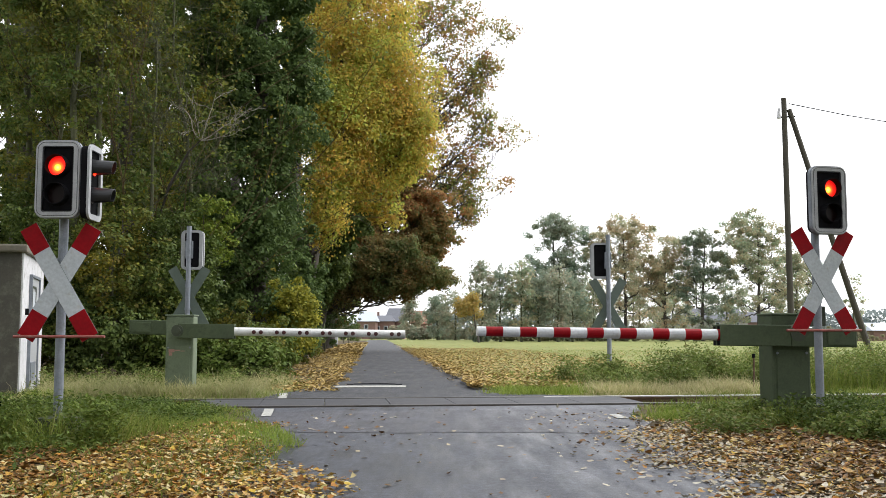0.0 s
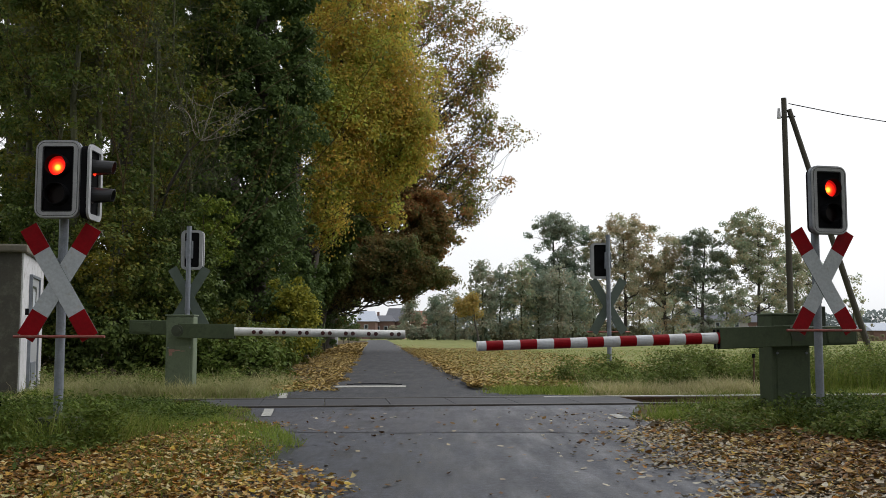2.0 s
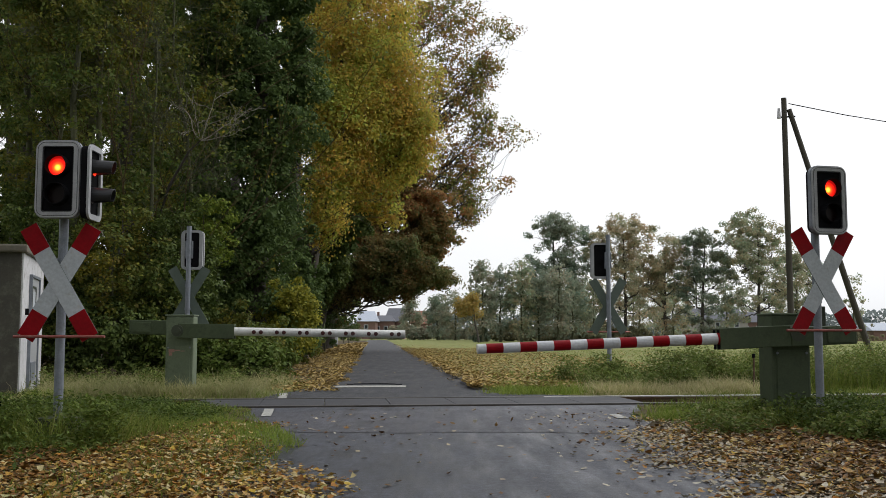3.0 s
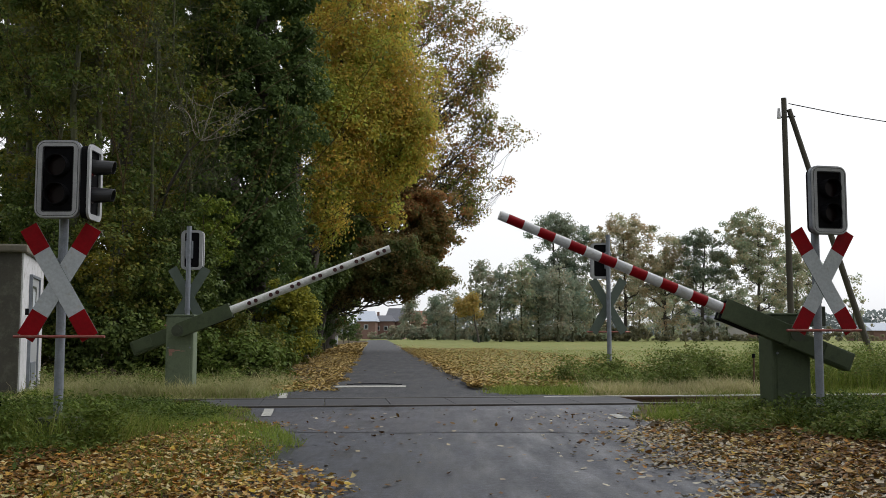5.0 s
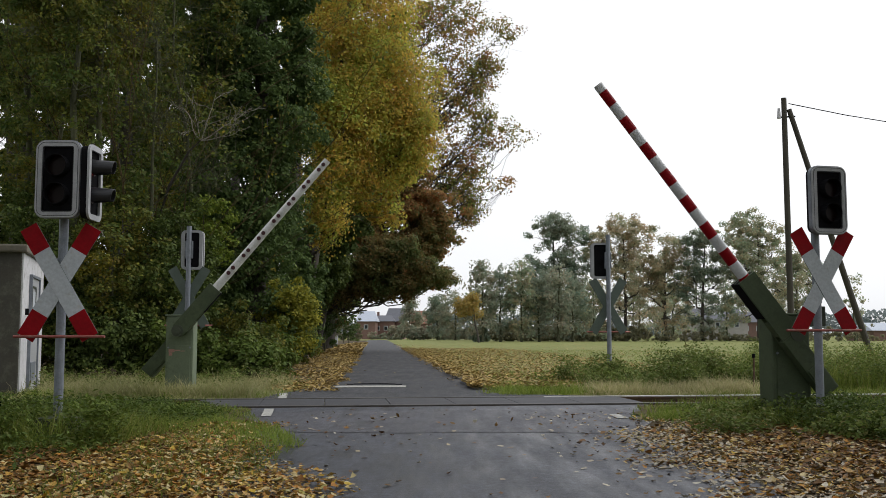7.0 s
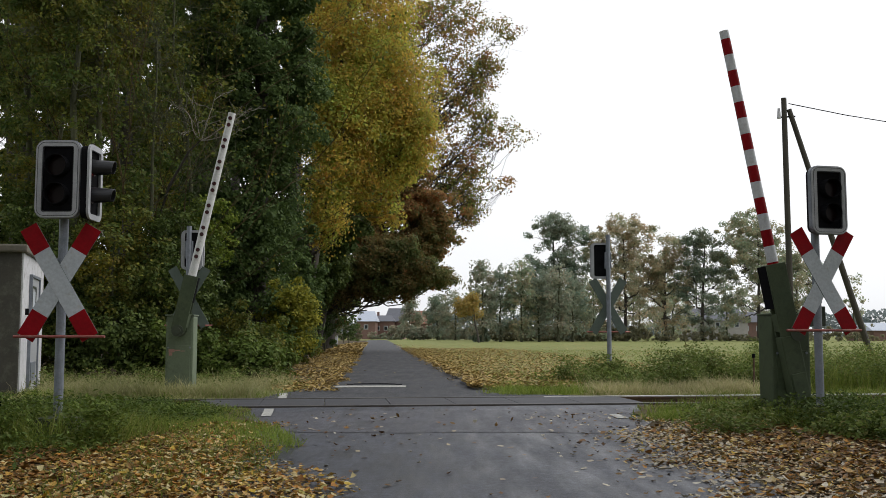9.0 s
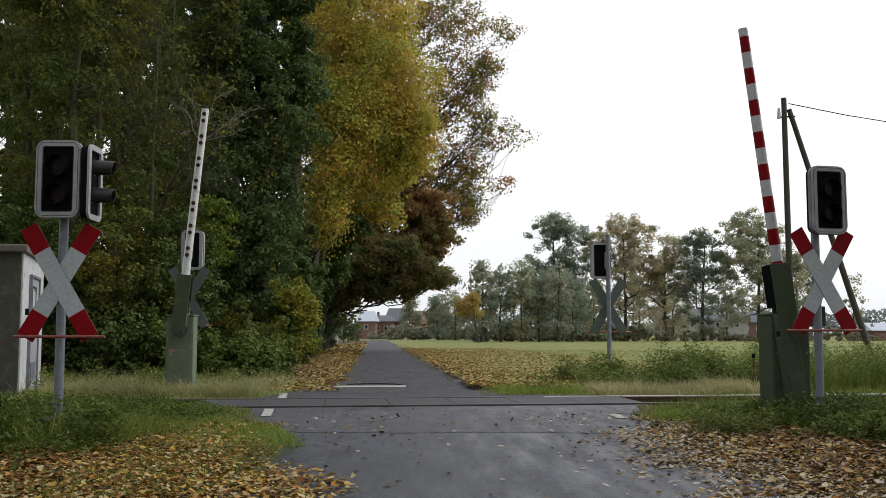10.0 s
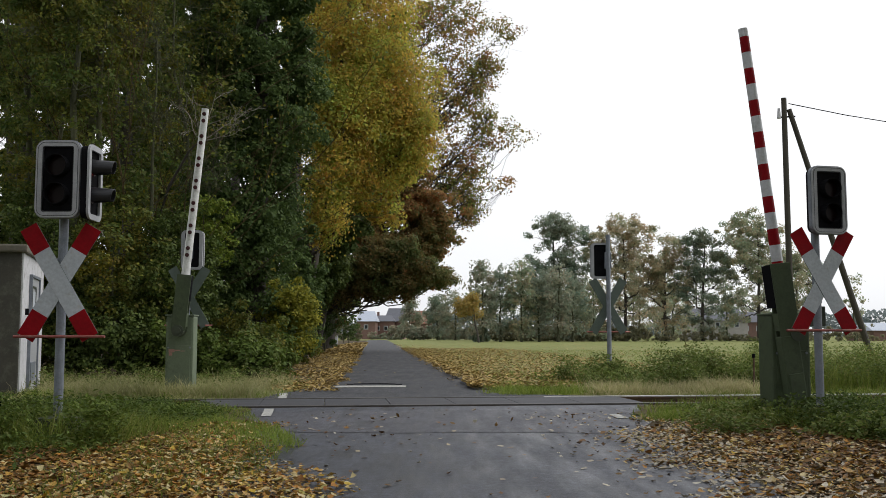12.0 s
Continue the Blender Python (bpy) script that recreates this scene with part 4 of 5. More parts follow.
T("lime_tree", "spreading lime with dark green leaves over the lane", (-6.5, 50), 8, 0.24, [(2.7, 0, 4.3, 1.2, 1.2, 1.1, 2), (3.6, 0, 4.9, 1.2, 1.2, 1.1, 2), (4.5, 0, 5.2, 0.9, 1.0, 0.7, 0.8), (2.2, 0, 3.4, 0.9, 0.9, 0.8, 0.9), (3.3, 0, 3.0, 0.8, 0.8, 0.45, 0.7), (1.2, 0, 3.2, 0.9, 0.9, 1.4, 1.2), (4.6, 0, 3.4, 1.0, 0.9, 0.6, 1.5), (5.6, 0, 4.1, 0.95, 0.9, 0.75, 1.0), (6.5, 0, 3.75, 0.65, 0.8, 0.5, 0.5)], 36000, 0.14, DIM, BARK_DARK, 17, 0.4, 5, twigs=4, stout=0.22, bend=(1.4, 0), droop=0.9, per=50)
T("oak_tree", "tall oak with thinning brown and olive leaves", (-7.6, 64), 25, 0.36, [(8.0, 0, 17, 2.9, 2.5, 3.2, 3), (7.0, 0, 22, 4.0, 3, 3.0, 4), (8.6, 0, 11.6, 2.2, 2, 2.6, 2.4), (10.4, 0, 14.6, 1.1, 1, 1.4, 0.7), (12.2, 0, 13.9, 1.4, 1, 1.0, 0.25), (11.6, 0, 21.0, 1.4, 1, 1.0, 0.3), (10.2, 0, 18.4, 1.3, 1, 1.3, 0.8), (4.4, 0, 19.5, 2.2, 2, 4.0, 2.0), (9.1, 0, 9.2, 1.2, 1, 1.4, 1.0), (11.7, 0, 10.6, 1.0, 0.8, 0.7, 0.12)], 27000, 0.18, FADED, BARK_DARK, 14, 0.62, 17, twigs=9, per=34, hollow=0.1, stout=0.27, bend=(4.5, 0), droop=0.8)
for i, (x, y, top, s) in enumerate([(-8.7, 23, 15, 0.17), (-10.2, 24, 15, 0.1), (-8.0, 22, 14, 0.09), (-7.0, 28, 15, 0.14), (-12.5, 30, 17, 0.22), (-9.5, 33, 17, 0.2)]):
    T("woodland_tree", "slender woodland tree with thin olive-brown leaves", (x, y), top, s, [(0, 0, 4.5, 2.0, 1.8, 2.2, 2), (0.2, 0, 8, 2.3, 2, 2.6, 3), (0, 0, 12.5, 2.4, 2, 3, 3)], 14500, 0.11, OLIVE, BARK, 30 + i, 0.36, 9, twigs=5, group="woodland trees", per=80, hollow=0.05)
T("bare_thicket", "tangle of bare grey twigs before the wood", (-6.4, 21.5), 7.5, 0.06, [(0.3, 0, 6.0, 1.3, 0.6, 1.4, 1), (1.2, 0, 5.0, 0.9, 0.6, 0.9, 1), (0, 0, 7.8, 1.4, 0.6, 1.3, 1)], 900, 0.09, OLIVE, BARK, 71, 0.3, 22, twigs=7, category="shrub", per=20)
for i, (x, y, s) in enumerate([(-7.75, 20.6, 0.1), (-8.65, 21.2, 0.06), (-5.9, 24.0, 0.06)]):
    T("young_tree", "slender mossy trunk at the wood's edge", (x, y), 12, s, [(0, 0, 9, 1.3, 1.0, 1.6, 1), (0.1, 0, 11, 1.3, 1.0, 1.4, 1), (0.1, 0, 6.5, 1.0, 0.8, 1.2, 0.7)], 6500, 0.095, OLIVE, BARK, 20 + i, 0.3, 9, twigs=5, group="woodland trees", per=50, stout=0.4, lean=0.05)
dead = twiggy("bare_tree", "small dead tree with pale crooked twigs", (-5.2, 21.0), [(-0.6, 0.1, 0.6, 0.9, 0.013), (0.8, -0.1, 0.45, 1.15, 0.015), (0.45, 0, 1.0, 1.1, 0.014), (0.95, 0.1, 0.1, 0.9, 0.012), (-0.2, 0, 1.0, 0.8, 0.011)], TWIG, 503, kids=4, depth=2, spread=0.75, lift=5.1)
v, f = tube_arrays([(np.array([[-1.7, 1.2, -0.2], [-1.6, 1.1, 1.5], [-1.3, 0.9, 3.0], [-0.8, 0.5, 4.2], [-0.3, 0.15, 4.9], [0.0, 0.0, 5.12]]), np.array([0.06, 0.055, 0.045, 0.035, 0.022, 0.014]))], 8)
stem = new("trunk", np_mesh("trunk", v, f, BARK_DARK, True))
stem.parent = dead
for i, (x, y, lean) in enumerate([(-6.9, 21.8, 0.1), (-7.7, 22.6, 0.16)]):
    twiggy("coppice_shrub", "upright red-brown stems with few small leaves", (x, y), [(lean + 0.16 * (k - 2), 0.05 * (k % 2), 1.0, 7.4 - 0.35 * abs(k - 2) + 0.4 * i, 0.022) for k in range(5)], TWIG_BROWN, 510 + i, OLIVE, 8, 0.085, kids=5, depth=2, spread=0.32, group="coppice at the wood's edge")
for i, (x, y) in enumerate([(-10.9, 34), (-14.2, 43), (-15.5, 36), (-19, 40), (-23, 44), (-9, 37), (-12, 39), (-7, 46), (-10, 48), (-14, 50), (-18, 45), (-22, 50), (-10.5, 75), (-13, 70), (-11.5, 95), (-14, 115), (-17, 58), (-21, 56), (-25, 60), (-29, 56), (-33, 60), (-37, 56), (-13.5, 60)]):
    T("wood_tree", "dark tree in the wood behind the lane", (x, y), 16 * max(1, y / 40), 0.3, [(0, 0, 4, 3.2, 3, 3, 3), (0, 0, 9 * max(1, y / 40), 3.6, 3, 4 * max(1, y / 40), 3), (0, 0, 14 * max(1, y / 40), 3.6, 3, 3.8 * max(1, y / 40), 3.5)], 4800 if x > -10.8 else 3000, 0.36 if x > -10.8 else 0.55, IVY if i % 2 else GREEN, BARK_DARK, 50 + i, 0.7, 4, group="trees of the wood", hollow=0.1)
# Unseen trees added behind the camera to cut the sky light from there.
for i, (x, y) in enumerate([(-24, -8), (-16, -10), (-9, -9), (-4, -13), (4, -13), (9, -9), (16, -10), (24, -8), (-13, -2), (-20, 3)]):
    T("wood_tree", "unseen tall tree added to shade the lane's start", (x, y), 17, 0.3, [(0, 0, 4, 4.2, 3, 3.4, 3), (0, 0, 9.5, 4.6, 3, 4, 3), (0, 0, 15, 4.2, 3, 3.8, 3)], 1800, 1.1, GREEN if i % 2 else OLIVE, BARK_DARK, 200 + i, 1.1, 3, twigs=1, group="trees of the wood", hollow=0.1)
# Two crowns outside the view, added to darken the verges below them.
for i, (x, y, o) in enumerate([(-8.4, 9.0, 0.2), (8.7, 7.5, -0.2)]):
    T("verge_tree", "unseen broad tree added to shade the leafy verge", (x, y), 13, 0.25, [(o, 0, 5.2, 3.2, 3.4, 2.0, 2), (o, 0, 8.6, 3.5, 3.6, 2.2, 2), (0, 0, 12, 3.8, 3.8, 2.4, 2)], 8500, 0.5, OLIVE, BARK_DARK, 220 + i, 0.9, 4, twigs=2, per=60, hollow=0.05)
B = [("hedge_shrub", "dense grey-green shrub at the wood's edge", -6.9, 20.5, 1.3, 1.2, 1.9, 2.1, 16000, OLIVE), ("hedge_shrub", "dense green shrub at the wood's edge", -5.8, 21.5, 1.0, 1.2, 2.1, 2.2, 16000, GREEN), ("hedge_shrub", "tall dark shrub at the wood's edge", -8.3, 20.5, 1.2, 1.2, 2.0, 2.2, 16000, GREEN),
     ("lime_shrub", "shrub with bright green leaves before the ivy tree", -5.55, 23.5, 0.7, 0.7, 0.75, 3.75, 4600, LIME), ("yellow_shrub", "yellow-green hazel shrub beside the lane", -3.95, 25.2, 0.82, 0.75, 1.15, 1.35, 12000, HAZEL),
     ("hazel_shrub", "dark green shrub under the avenue trees", -5.3, 33, 1.2, 1.0, 1.7, 1.7, 9000, GREEN), ("holly", "tall dark evergreen shrub before the maple", -5.1, 34.5, 0.95, 0.9, 3.0, 3.0, 22000, IVY), ("hazel_shrub", "dark shrub under the avenue trees", -6.3, 40, 1.3, 1.2, 2.0, 2.0, 9000, IVY), ("hazel_shrub", "olive shrub under the avenue trees", -7.0, 48, 1.4, 1.5, 2.2, 2.2, 9000, OLIVE), ("hazel_shrub", "dark shrub far along the lane", -8.4, 62, 1.5, 1.5, 2.2, 2.2, 7000, IVY), ("hazel_shrub", "dark green shrub far along the lane", -9.9, 80, 1.8, 1.5, 2.4, 2.4, 7000, GREEN), ("hazel_shrub", "dark green shrub in the wood", -6.9, 30, 1.6, 1.0, 2.4, 2.4, 12000, IVY), ("hazel_shrub", "dark shrub behind the relay hut", -9.6, 21.5, 1.5, 1.0, 2.4, 2.4, 12000, GREEN), ("hazel_shrub", "low dark shrub in the wood", -8.4, 27, 1.6, 1.0, 2.4, 2.2, 12000, IVY),
     ("hazel_shrub", "tall dark shrub under the beech", -6.2, 52, 1.0, 1.0, 2.6, 2.5, 12000, IVY), ("hazel_shrub", "dark shrub by the lane under beech", -7.9, 56, 1.4, 1.5, 1.8, 1.6, 7000, IVY), ("hazel_shrub", "olive shrub by the lane", -8.8, 68, 1.6, 1.5, 2.0, 1.8, 6000, OLIVE), ("hazel_shrub", "dark shrub near the lane's end", -11.6, 88, 1.9, 1.5, 2.4, 2.2, 6000, IVY), ("hazel_shrub", "tall dark shrub overhanging the lane", -8.7, 72, 0.9, 1.2, 2.2, 2.2, 9000, IVY), ("hazel_shrub", "dark holly bush at the lane's far end", -9.5, 100, 0.9, 1.2, 2.4, 2.4, 8000, IVY), ("hazel_shrub", "dark hedge near the lane's end", -11.0, 110, 2.6, 2, 3.0, 3.0, 6000, GREEN),
     ("undergrowth", "olive undergrowth at the wood's edge", -8.6, 19.9, 1.3, 0.6, 1.0, 0.8, 9000, OLIVE), ("undergrowth", "green undergrowth at the wood's edge", -6.6, 19.7, 1.2, 0.6, 1.0, 0.8, 9000, GREEN), ("undergrowth", "tangled undergrowth beneath ivy", -4.7, 22.3, 1.2, 0.6, 0.9, 0.8, 8000, OLIVE), ("undergrowth", "low green undergrowth by the lane", -5.4, 25.8, 0.8, 0.8, 0.8, 0.7, 6000, GREEN), ("undergrowth", "olive undergrowth by the lane", -4.5, 30.5, 0.8, 1.0, 0.9, 0.8, 6000, OLIVE),
     ("bramble", "low dark bramble behind the barrier", -3.9, 19.5, 0.8, 0.7, 0.5, 0.45, 7000, NETTLE), ("bramble", "bramble thicket at the wood's edge", -5.2, 19.8, 1.0, 0.8, 0.7, 0.6, 8000, NETTLE), ("bramble", "bramble beside the lane", -4.0, 23.0, 0.6, 0.8, 0.6, 0.5, 5000, NETTLE)]
for i, (nm, lab, x, y, rx, ry, rz, z, n, mt) in enumerate(B):
    T(nm, lab, (x, y), z + rz * 0.6, 0.04, [(0, 0, z, rx * 0.8, ry, rz * 0.9, 3), (-rx * 0.6, 0, z * 0.7, rx * 0.5, ry * 0.7, rz * 0.6, 1), (rx * 0.5, 0, z * 0.8, rx * 0.5, ry * 0.7, rz * 0.7, 1)], int(n * (0.8 if y < 32 else 0.45)), 0.088 if y < 32 else 0.125, mt, BARK, 80 + i, 0.22, 6, twigs=2, category="shrub", per=60)

post = thing("marker_post", pose(-9.65, 90, 0), "small pale concrete marker post beside the lane", "marker post")
part("shaft", bx((0, 0, 0.42), (0.26, 0.2, 1.0), 0.03), HUT_WHITE, post)
part("head", bx((0, 0, 0.9), (0.3, 0.24, 0.1), 0.03), MOSSY, post)

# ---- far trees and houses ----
# The far trees carry distance haze in their leaf colours.
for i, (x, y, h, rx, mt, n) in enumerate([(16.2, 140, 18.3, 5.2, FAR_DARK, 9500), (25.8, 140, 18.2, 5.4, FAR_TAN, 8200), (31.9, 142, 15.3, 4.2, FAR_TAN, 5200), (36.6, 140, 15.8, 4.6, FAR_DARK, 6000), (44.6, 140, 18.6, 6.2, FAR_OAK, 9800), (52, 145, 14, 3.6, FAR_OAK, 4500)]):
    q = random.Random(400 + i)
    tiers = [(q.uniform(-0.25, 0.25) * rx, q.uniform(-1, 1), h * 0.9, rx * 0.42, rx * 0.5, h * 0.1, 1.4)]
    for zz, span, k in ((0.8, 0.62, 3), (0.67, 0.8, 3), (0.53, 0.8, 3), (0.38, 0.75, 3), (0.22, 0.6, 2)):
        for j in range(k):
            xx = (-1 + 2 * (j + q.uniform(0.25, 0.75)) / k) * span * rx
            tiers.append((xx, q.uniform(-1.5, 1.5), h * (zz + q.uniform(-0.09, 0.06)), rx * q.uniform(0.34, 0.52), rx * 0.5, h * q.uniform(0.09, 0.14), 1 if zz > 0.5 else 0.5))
    T("field_oak", "distant oak across the field, haze in its autumn leaf colour", (x, y), h * 0.88, 0.27, tiers, int(n * 2.15), 0.3, mt, BARK_DARK, 100 + i, 0.84, 7, twigs=3, group="trees across the field", per=78, hollow=0.3, stout=0.45)
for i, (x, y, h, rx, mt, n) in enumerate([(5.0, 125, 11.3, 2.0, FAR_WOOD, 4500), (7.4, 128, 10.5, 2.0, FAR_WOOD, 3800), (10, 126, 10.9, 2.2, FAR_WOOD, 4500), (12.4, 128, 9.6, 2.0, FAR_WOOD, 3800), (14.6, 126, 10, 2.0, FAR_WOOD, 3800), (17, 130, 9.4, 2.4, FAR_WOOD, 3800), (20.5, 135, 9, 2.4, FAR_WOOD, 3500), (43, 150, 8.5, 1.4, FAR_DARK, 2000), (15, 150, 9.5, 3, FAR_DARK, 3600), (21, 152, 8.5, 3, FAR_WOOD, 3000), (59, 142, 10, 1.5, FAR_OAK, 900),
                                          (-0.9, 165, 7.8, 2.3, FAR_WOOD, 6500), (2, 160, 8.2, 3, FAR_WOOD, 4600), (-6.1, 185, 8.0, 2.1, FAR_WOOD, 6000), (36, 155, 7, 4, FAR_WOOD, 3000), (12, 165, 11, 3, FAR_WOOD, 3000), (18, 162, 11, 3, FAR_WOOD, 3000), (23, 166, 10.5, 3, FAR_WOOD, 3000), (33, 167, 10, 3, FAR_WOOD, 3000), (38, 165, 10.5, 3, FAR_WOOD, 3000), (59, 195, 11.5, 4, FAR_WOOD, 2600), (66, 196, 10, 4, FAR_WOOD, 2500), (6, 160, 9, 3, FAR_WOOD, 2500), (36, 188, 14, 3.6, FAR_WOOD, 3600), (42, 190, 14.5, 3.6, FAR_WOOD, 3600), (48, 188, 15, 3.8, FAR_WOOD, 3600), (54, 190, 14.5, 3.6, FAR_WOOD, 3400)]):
    T("field_tree", "distant slim tree across the field, thinning leaves paled for haze", (x, y), h * 0.92, 0.16, [(0, 0, h * 0.78, rx * 0.7, rx, h * 0.2, 3), (-rx * 0.5, 0, h * 0.5, rx * 0.6, rx, h * 0.2, 2), (rx * 0.5, 0, h * 0.48, rx * 0.6, rx, h * 0.2, 2), (0, 0, h * 0.2, rx, rx, h * 0.16, 1.6)], int(n * 0.66), 0.36, (FAR_WOOD, FAR_DARK, FAR_OAK, FAR_DARK)[i % 4] if mt is FAR_WOOD and y < 170 else mt, BARK, 130 + i, 0.7, 4, twigs=2, group="trees across the field", per=22, hollow=0.02)
T("field_tree", "small leaning tree in golden leaf before the dark wood", (4.3, 118), 5.6, 0.13, [(-1.5, 0, 4.1, 1.5, 1.3, 1.2, 3), (-0.8, 0, 5.2, 1.2, 1.2, 0.9, 1.2), (-0.3, 0, 3.4, 0.8, 0.8, 0.6, 0.5), (-2.2, 0, 3.7, 0.8, 0.8, 0.8, 0.8)], 2600, 0.26, FAR_GOLD, BARK_DARK, 159, 0.6, 6, twigs=3, group="trees across the field", per=22, hollow=0.05, bend=(-0.9, 0))
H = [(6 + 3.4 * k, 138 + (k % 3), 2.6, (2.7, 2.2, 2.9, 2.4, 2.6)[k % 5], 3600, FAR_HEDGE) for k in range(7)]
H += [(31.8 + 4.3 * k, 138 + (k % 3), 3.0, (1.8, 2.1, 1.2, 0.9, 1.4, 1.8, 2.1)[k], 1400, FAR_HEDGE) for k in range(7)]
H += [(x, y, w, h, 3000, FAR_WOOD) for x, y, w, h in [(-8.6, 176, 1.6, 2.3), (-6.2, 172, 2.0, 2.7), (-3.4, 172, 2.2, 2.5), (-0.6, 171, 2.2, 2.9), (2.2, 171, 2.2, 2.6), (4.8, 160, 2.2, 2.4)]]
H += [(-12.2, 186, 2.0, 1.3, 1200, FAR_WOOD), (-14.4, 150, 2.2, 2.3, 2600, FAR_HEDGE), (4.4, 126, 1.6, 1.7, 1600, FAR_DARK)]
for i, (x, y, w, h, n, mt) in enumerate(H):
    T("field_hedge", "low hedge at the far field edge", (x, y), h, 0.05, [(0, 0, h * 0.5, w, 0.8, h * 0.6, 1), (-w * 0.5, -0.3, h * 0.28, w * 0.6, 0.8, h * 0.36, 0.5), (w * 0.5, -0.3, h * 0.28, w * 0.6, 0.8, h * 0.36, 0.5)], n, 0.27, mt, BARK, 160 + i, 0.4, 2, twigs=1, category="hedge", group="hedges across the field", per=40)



def house(name, label, x, y, w, d, h, ridge, wall, roof, turn=0, wins=(), chimney=None, lights=()):
    ob = thing(name, pose(x, y, 0, 0, 0, turn), label, "house")
    part("wall", bx((0, 0, h / 2 - 0.1), (w, d, h + 0.2)), wall, ob)
    bm = bmesh.new()
    o = 0.4
    pts = [(-w / 2 - o, -d / 2 - o, h - 0.1), (w / 2 + o, -d / 2 - o, h - 0.1), (w / 2 + o, d / 2 + o, h - 0.1), (-w / 2 - o, d / 2 + o, h - 0.1), (-w / 2 + o, 0, ridge), (w / 2 - o, 0, ridge)]
    vs = [bm.verts.new(q) for q in pts]
    for f in ((0, 1, 5, 4), (2, 3, 4, 5), (0, 4, 3), (1, 2, 5), (0, 3, 2, 1)):
        bm.faces.new([vs[k] for k in f])
    top = part("roof", bm, roof, ob)
    if chimney is not None:
        part("chimney", bx((chimney, 0, ridge + 0.1), (0.5, 0.5, 1.2), 0.02), BRICK, top)
    for lx in lights:
        tilt = math.degrees(math.atan2(ridge - h + 0.1, d / 2 + o))
        part("skylight", bx((0, 0, 0), (0.9, 1.1, 0.12), 0.02), FRAME_GREY, top, "pale skylight", at=pose(lx, -d / 4, (h + ridge) / 2 + 0.12, tilt, 0, 0))
    for wx, wz in wins:
        win = part("window", bx((wx, -d / 2 - 0.02, wz), (0.85, 0.08, 0.95)), WHITE_PAINT, ob, "white window frame")
        part("pane", bx((wx, -d / 2 - 0.07, wz), (0.6, 0.02, 0.7)), GLASS, win)
    return ob


house("farmhouse", "brick farmhouse with pale roof at the lane's end", -15.2, 200, 3.7, 8, 3.6, 5.6, BRICK, ROOF_PALE, 0, [(0, 2.4)])
house("farmhouse", "low brick farm building with dark roof", -12.5, 207, 4.4, 8, 3.7, 4.9, BRICK, ROOF_DARK, 0, [(-0.8, 2.2), (0.8, 2.2)], -1.0)
house("barn", "brick barn with steep dark roof", -10.2, 215, 4.0, 8, 3.8, 6.6, BRICK, ROOF_DARK, 0)
house("farmhouse", "red-roofed farmhouse half hidden by trees", -4.4, 205, 4.2, 8, 3.2, 5.8, BRICK, ROOF_RED, 0, [(-1, 2.2)])
house("village_house", "pale house with grey tiled roof and skylights across the field", 47.6, 175, 9.6, 9, 3.4, 5.5, RENDERED, ROOF_DARK, 0, [(-3.2, 2.6), (-0.4, 2.6), (2.9, 2.6)], None, (-0.6, 0.8))
house("village_house", "brick house with dark roof across the field", 55.4, 182, 5.4, 8, 3.2, 5.0, BRICK, ROOF_DARK, 0, [(-1, 2.0), (1.2, 2.0)])
house("barn", "brick barn with grey-blue roof beyond the pole", 68.0, 150, 10, 10, 1.6, 2.7, BRICK, ROOF_PALE, 0)


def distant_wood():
    """Woods on the skyline, one cloud of leaf clumps coloured with the haze."""
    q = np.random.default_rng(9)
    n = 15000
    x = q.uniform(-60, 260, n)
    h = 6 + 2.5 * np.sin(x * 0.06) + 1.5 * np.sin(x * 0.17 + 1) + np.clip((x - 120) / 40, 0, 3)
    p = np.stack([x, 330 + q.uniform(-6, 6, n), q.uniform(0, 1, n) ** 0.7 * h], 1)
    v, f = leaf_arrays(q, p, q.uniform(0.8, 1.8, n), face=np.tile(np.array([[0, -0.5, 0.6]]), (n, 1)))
    tagged(new("distant_wood", np_mesh("distant_wood", v, f, HAZE_BLUE)), "low wood along the skyline, blue haze in its leaf colour", "wood", kind="stuff")


distant_wood()

# ---- grass, weeds, litter ----
rng = np.random.default_rng(5)


def area(n, x0, x1, y0, y1):
    return np.stack([rng.uniform(x0, x1, n), rng.uniform(y0, y1, n), np.full(n, 0.0)], 1)


def litter(name, label, c, size, mat=LITTER, k=6, loose=1.0, lift=0.038):
    c = c.copy()
    c[:, 2] += rng.uniform(0.012, 0.012 + lift * loose, len(c))
    v, f = fallen_arrays(rng, c, size * rng.uniform(0.6, 1.5, len(c)), k, loose)
    return scatter(name, label, "fallen leaves", v, f, mat)


def wobble(y, a=0.18):
    return a * np.sin(y * 1.3) + a * 0.6 * np.sin(y * 3.1 + 1)


c = area(38000, -5.4, -0.5, 4.9, 10.4)
# Thinned outward so that the soil darkens the corner.
c = c[rng.uniform(size=len(c)) < np.clip(1.9 + c[:, 0] * 0.32, 0.35, 1)]
c = c[c[:, 0] < -0.72 - 0.25 * (c[:, 1] - 5.8) + wobble(c[:, 1]) - np.abs(rng.normal(size=len(c))) * 0.4 + 0.1]
# More dark leaves outward: corner shade put into the leaf colour.
corner_dark = rng.uniform(size=len(c)) < np.clip((-c[:, 0] - 1.6) / 2.0, 0.1, 0.7)
litter("leaf_litter", "brown and yellow fallen leaves on the verge", c[~corner_dark], 0.046, k=6, loose=1.0)
litter("leaf_litter", "dark leaves, corner shade in their colour, on the verge", c[corner_dark], 0.05, DARK_LEAF, 5, 0.8)
c = area(38000, 1.0, 6.4, 4.9, 11.2)
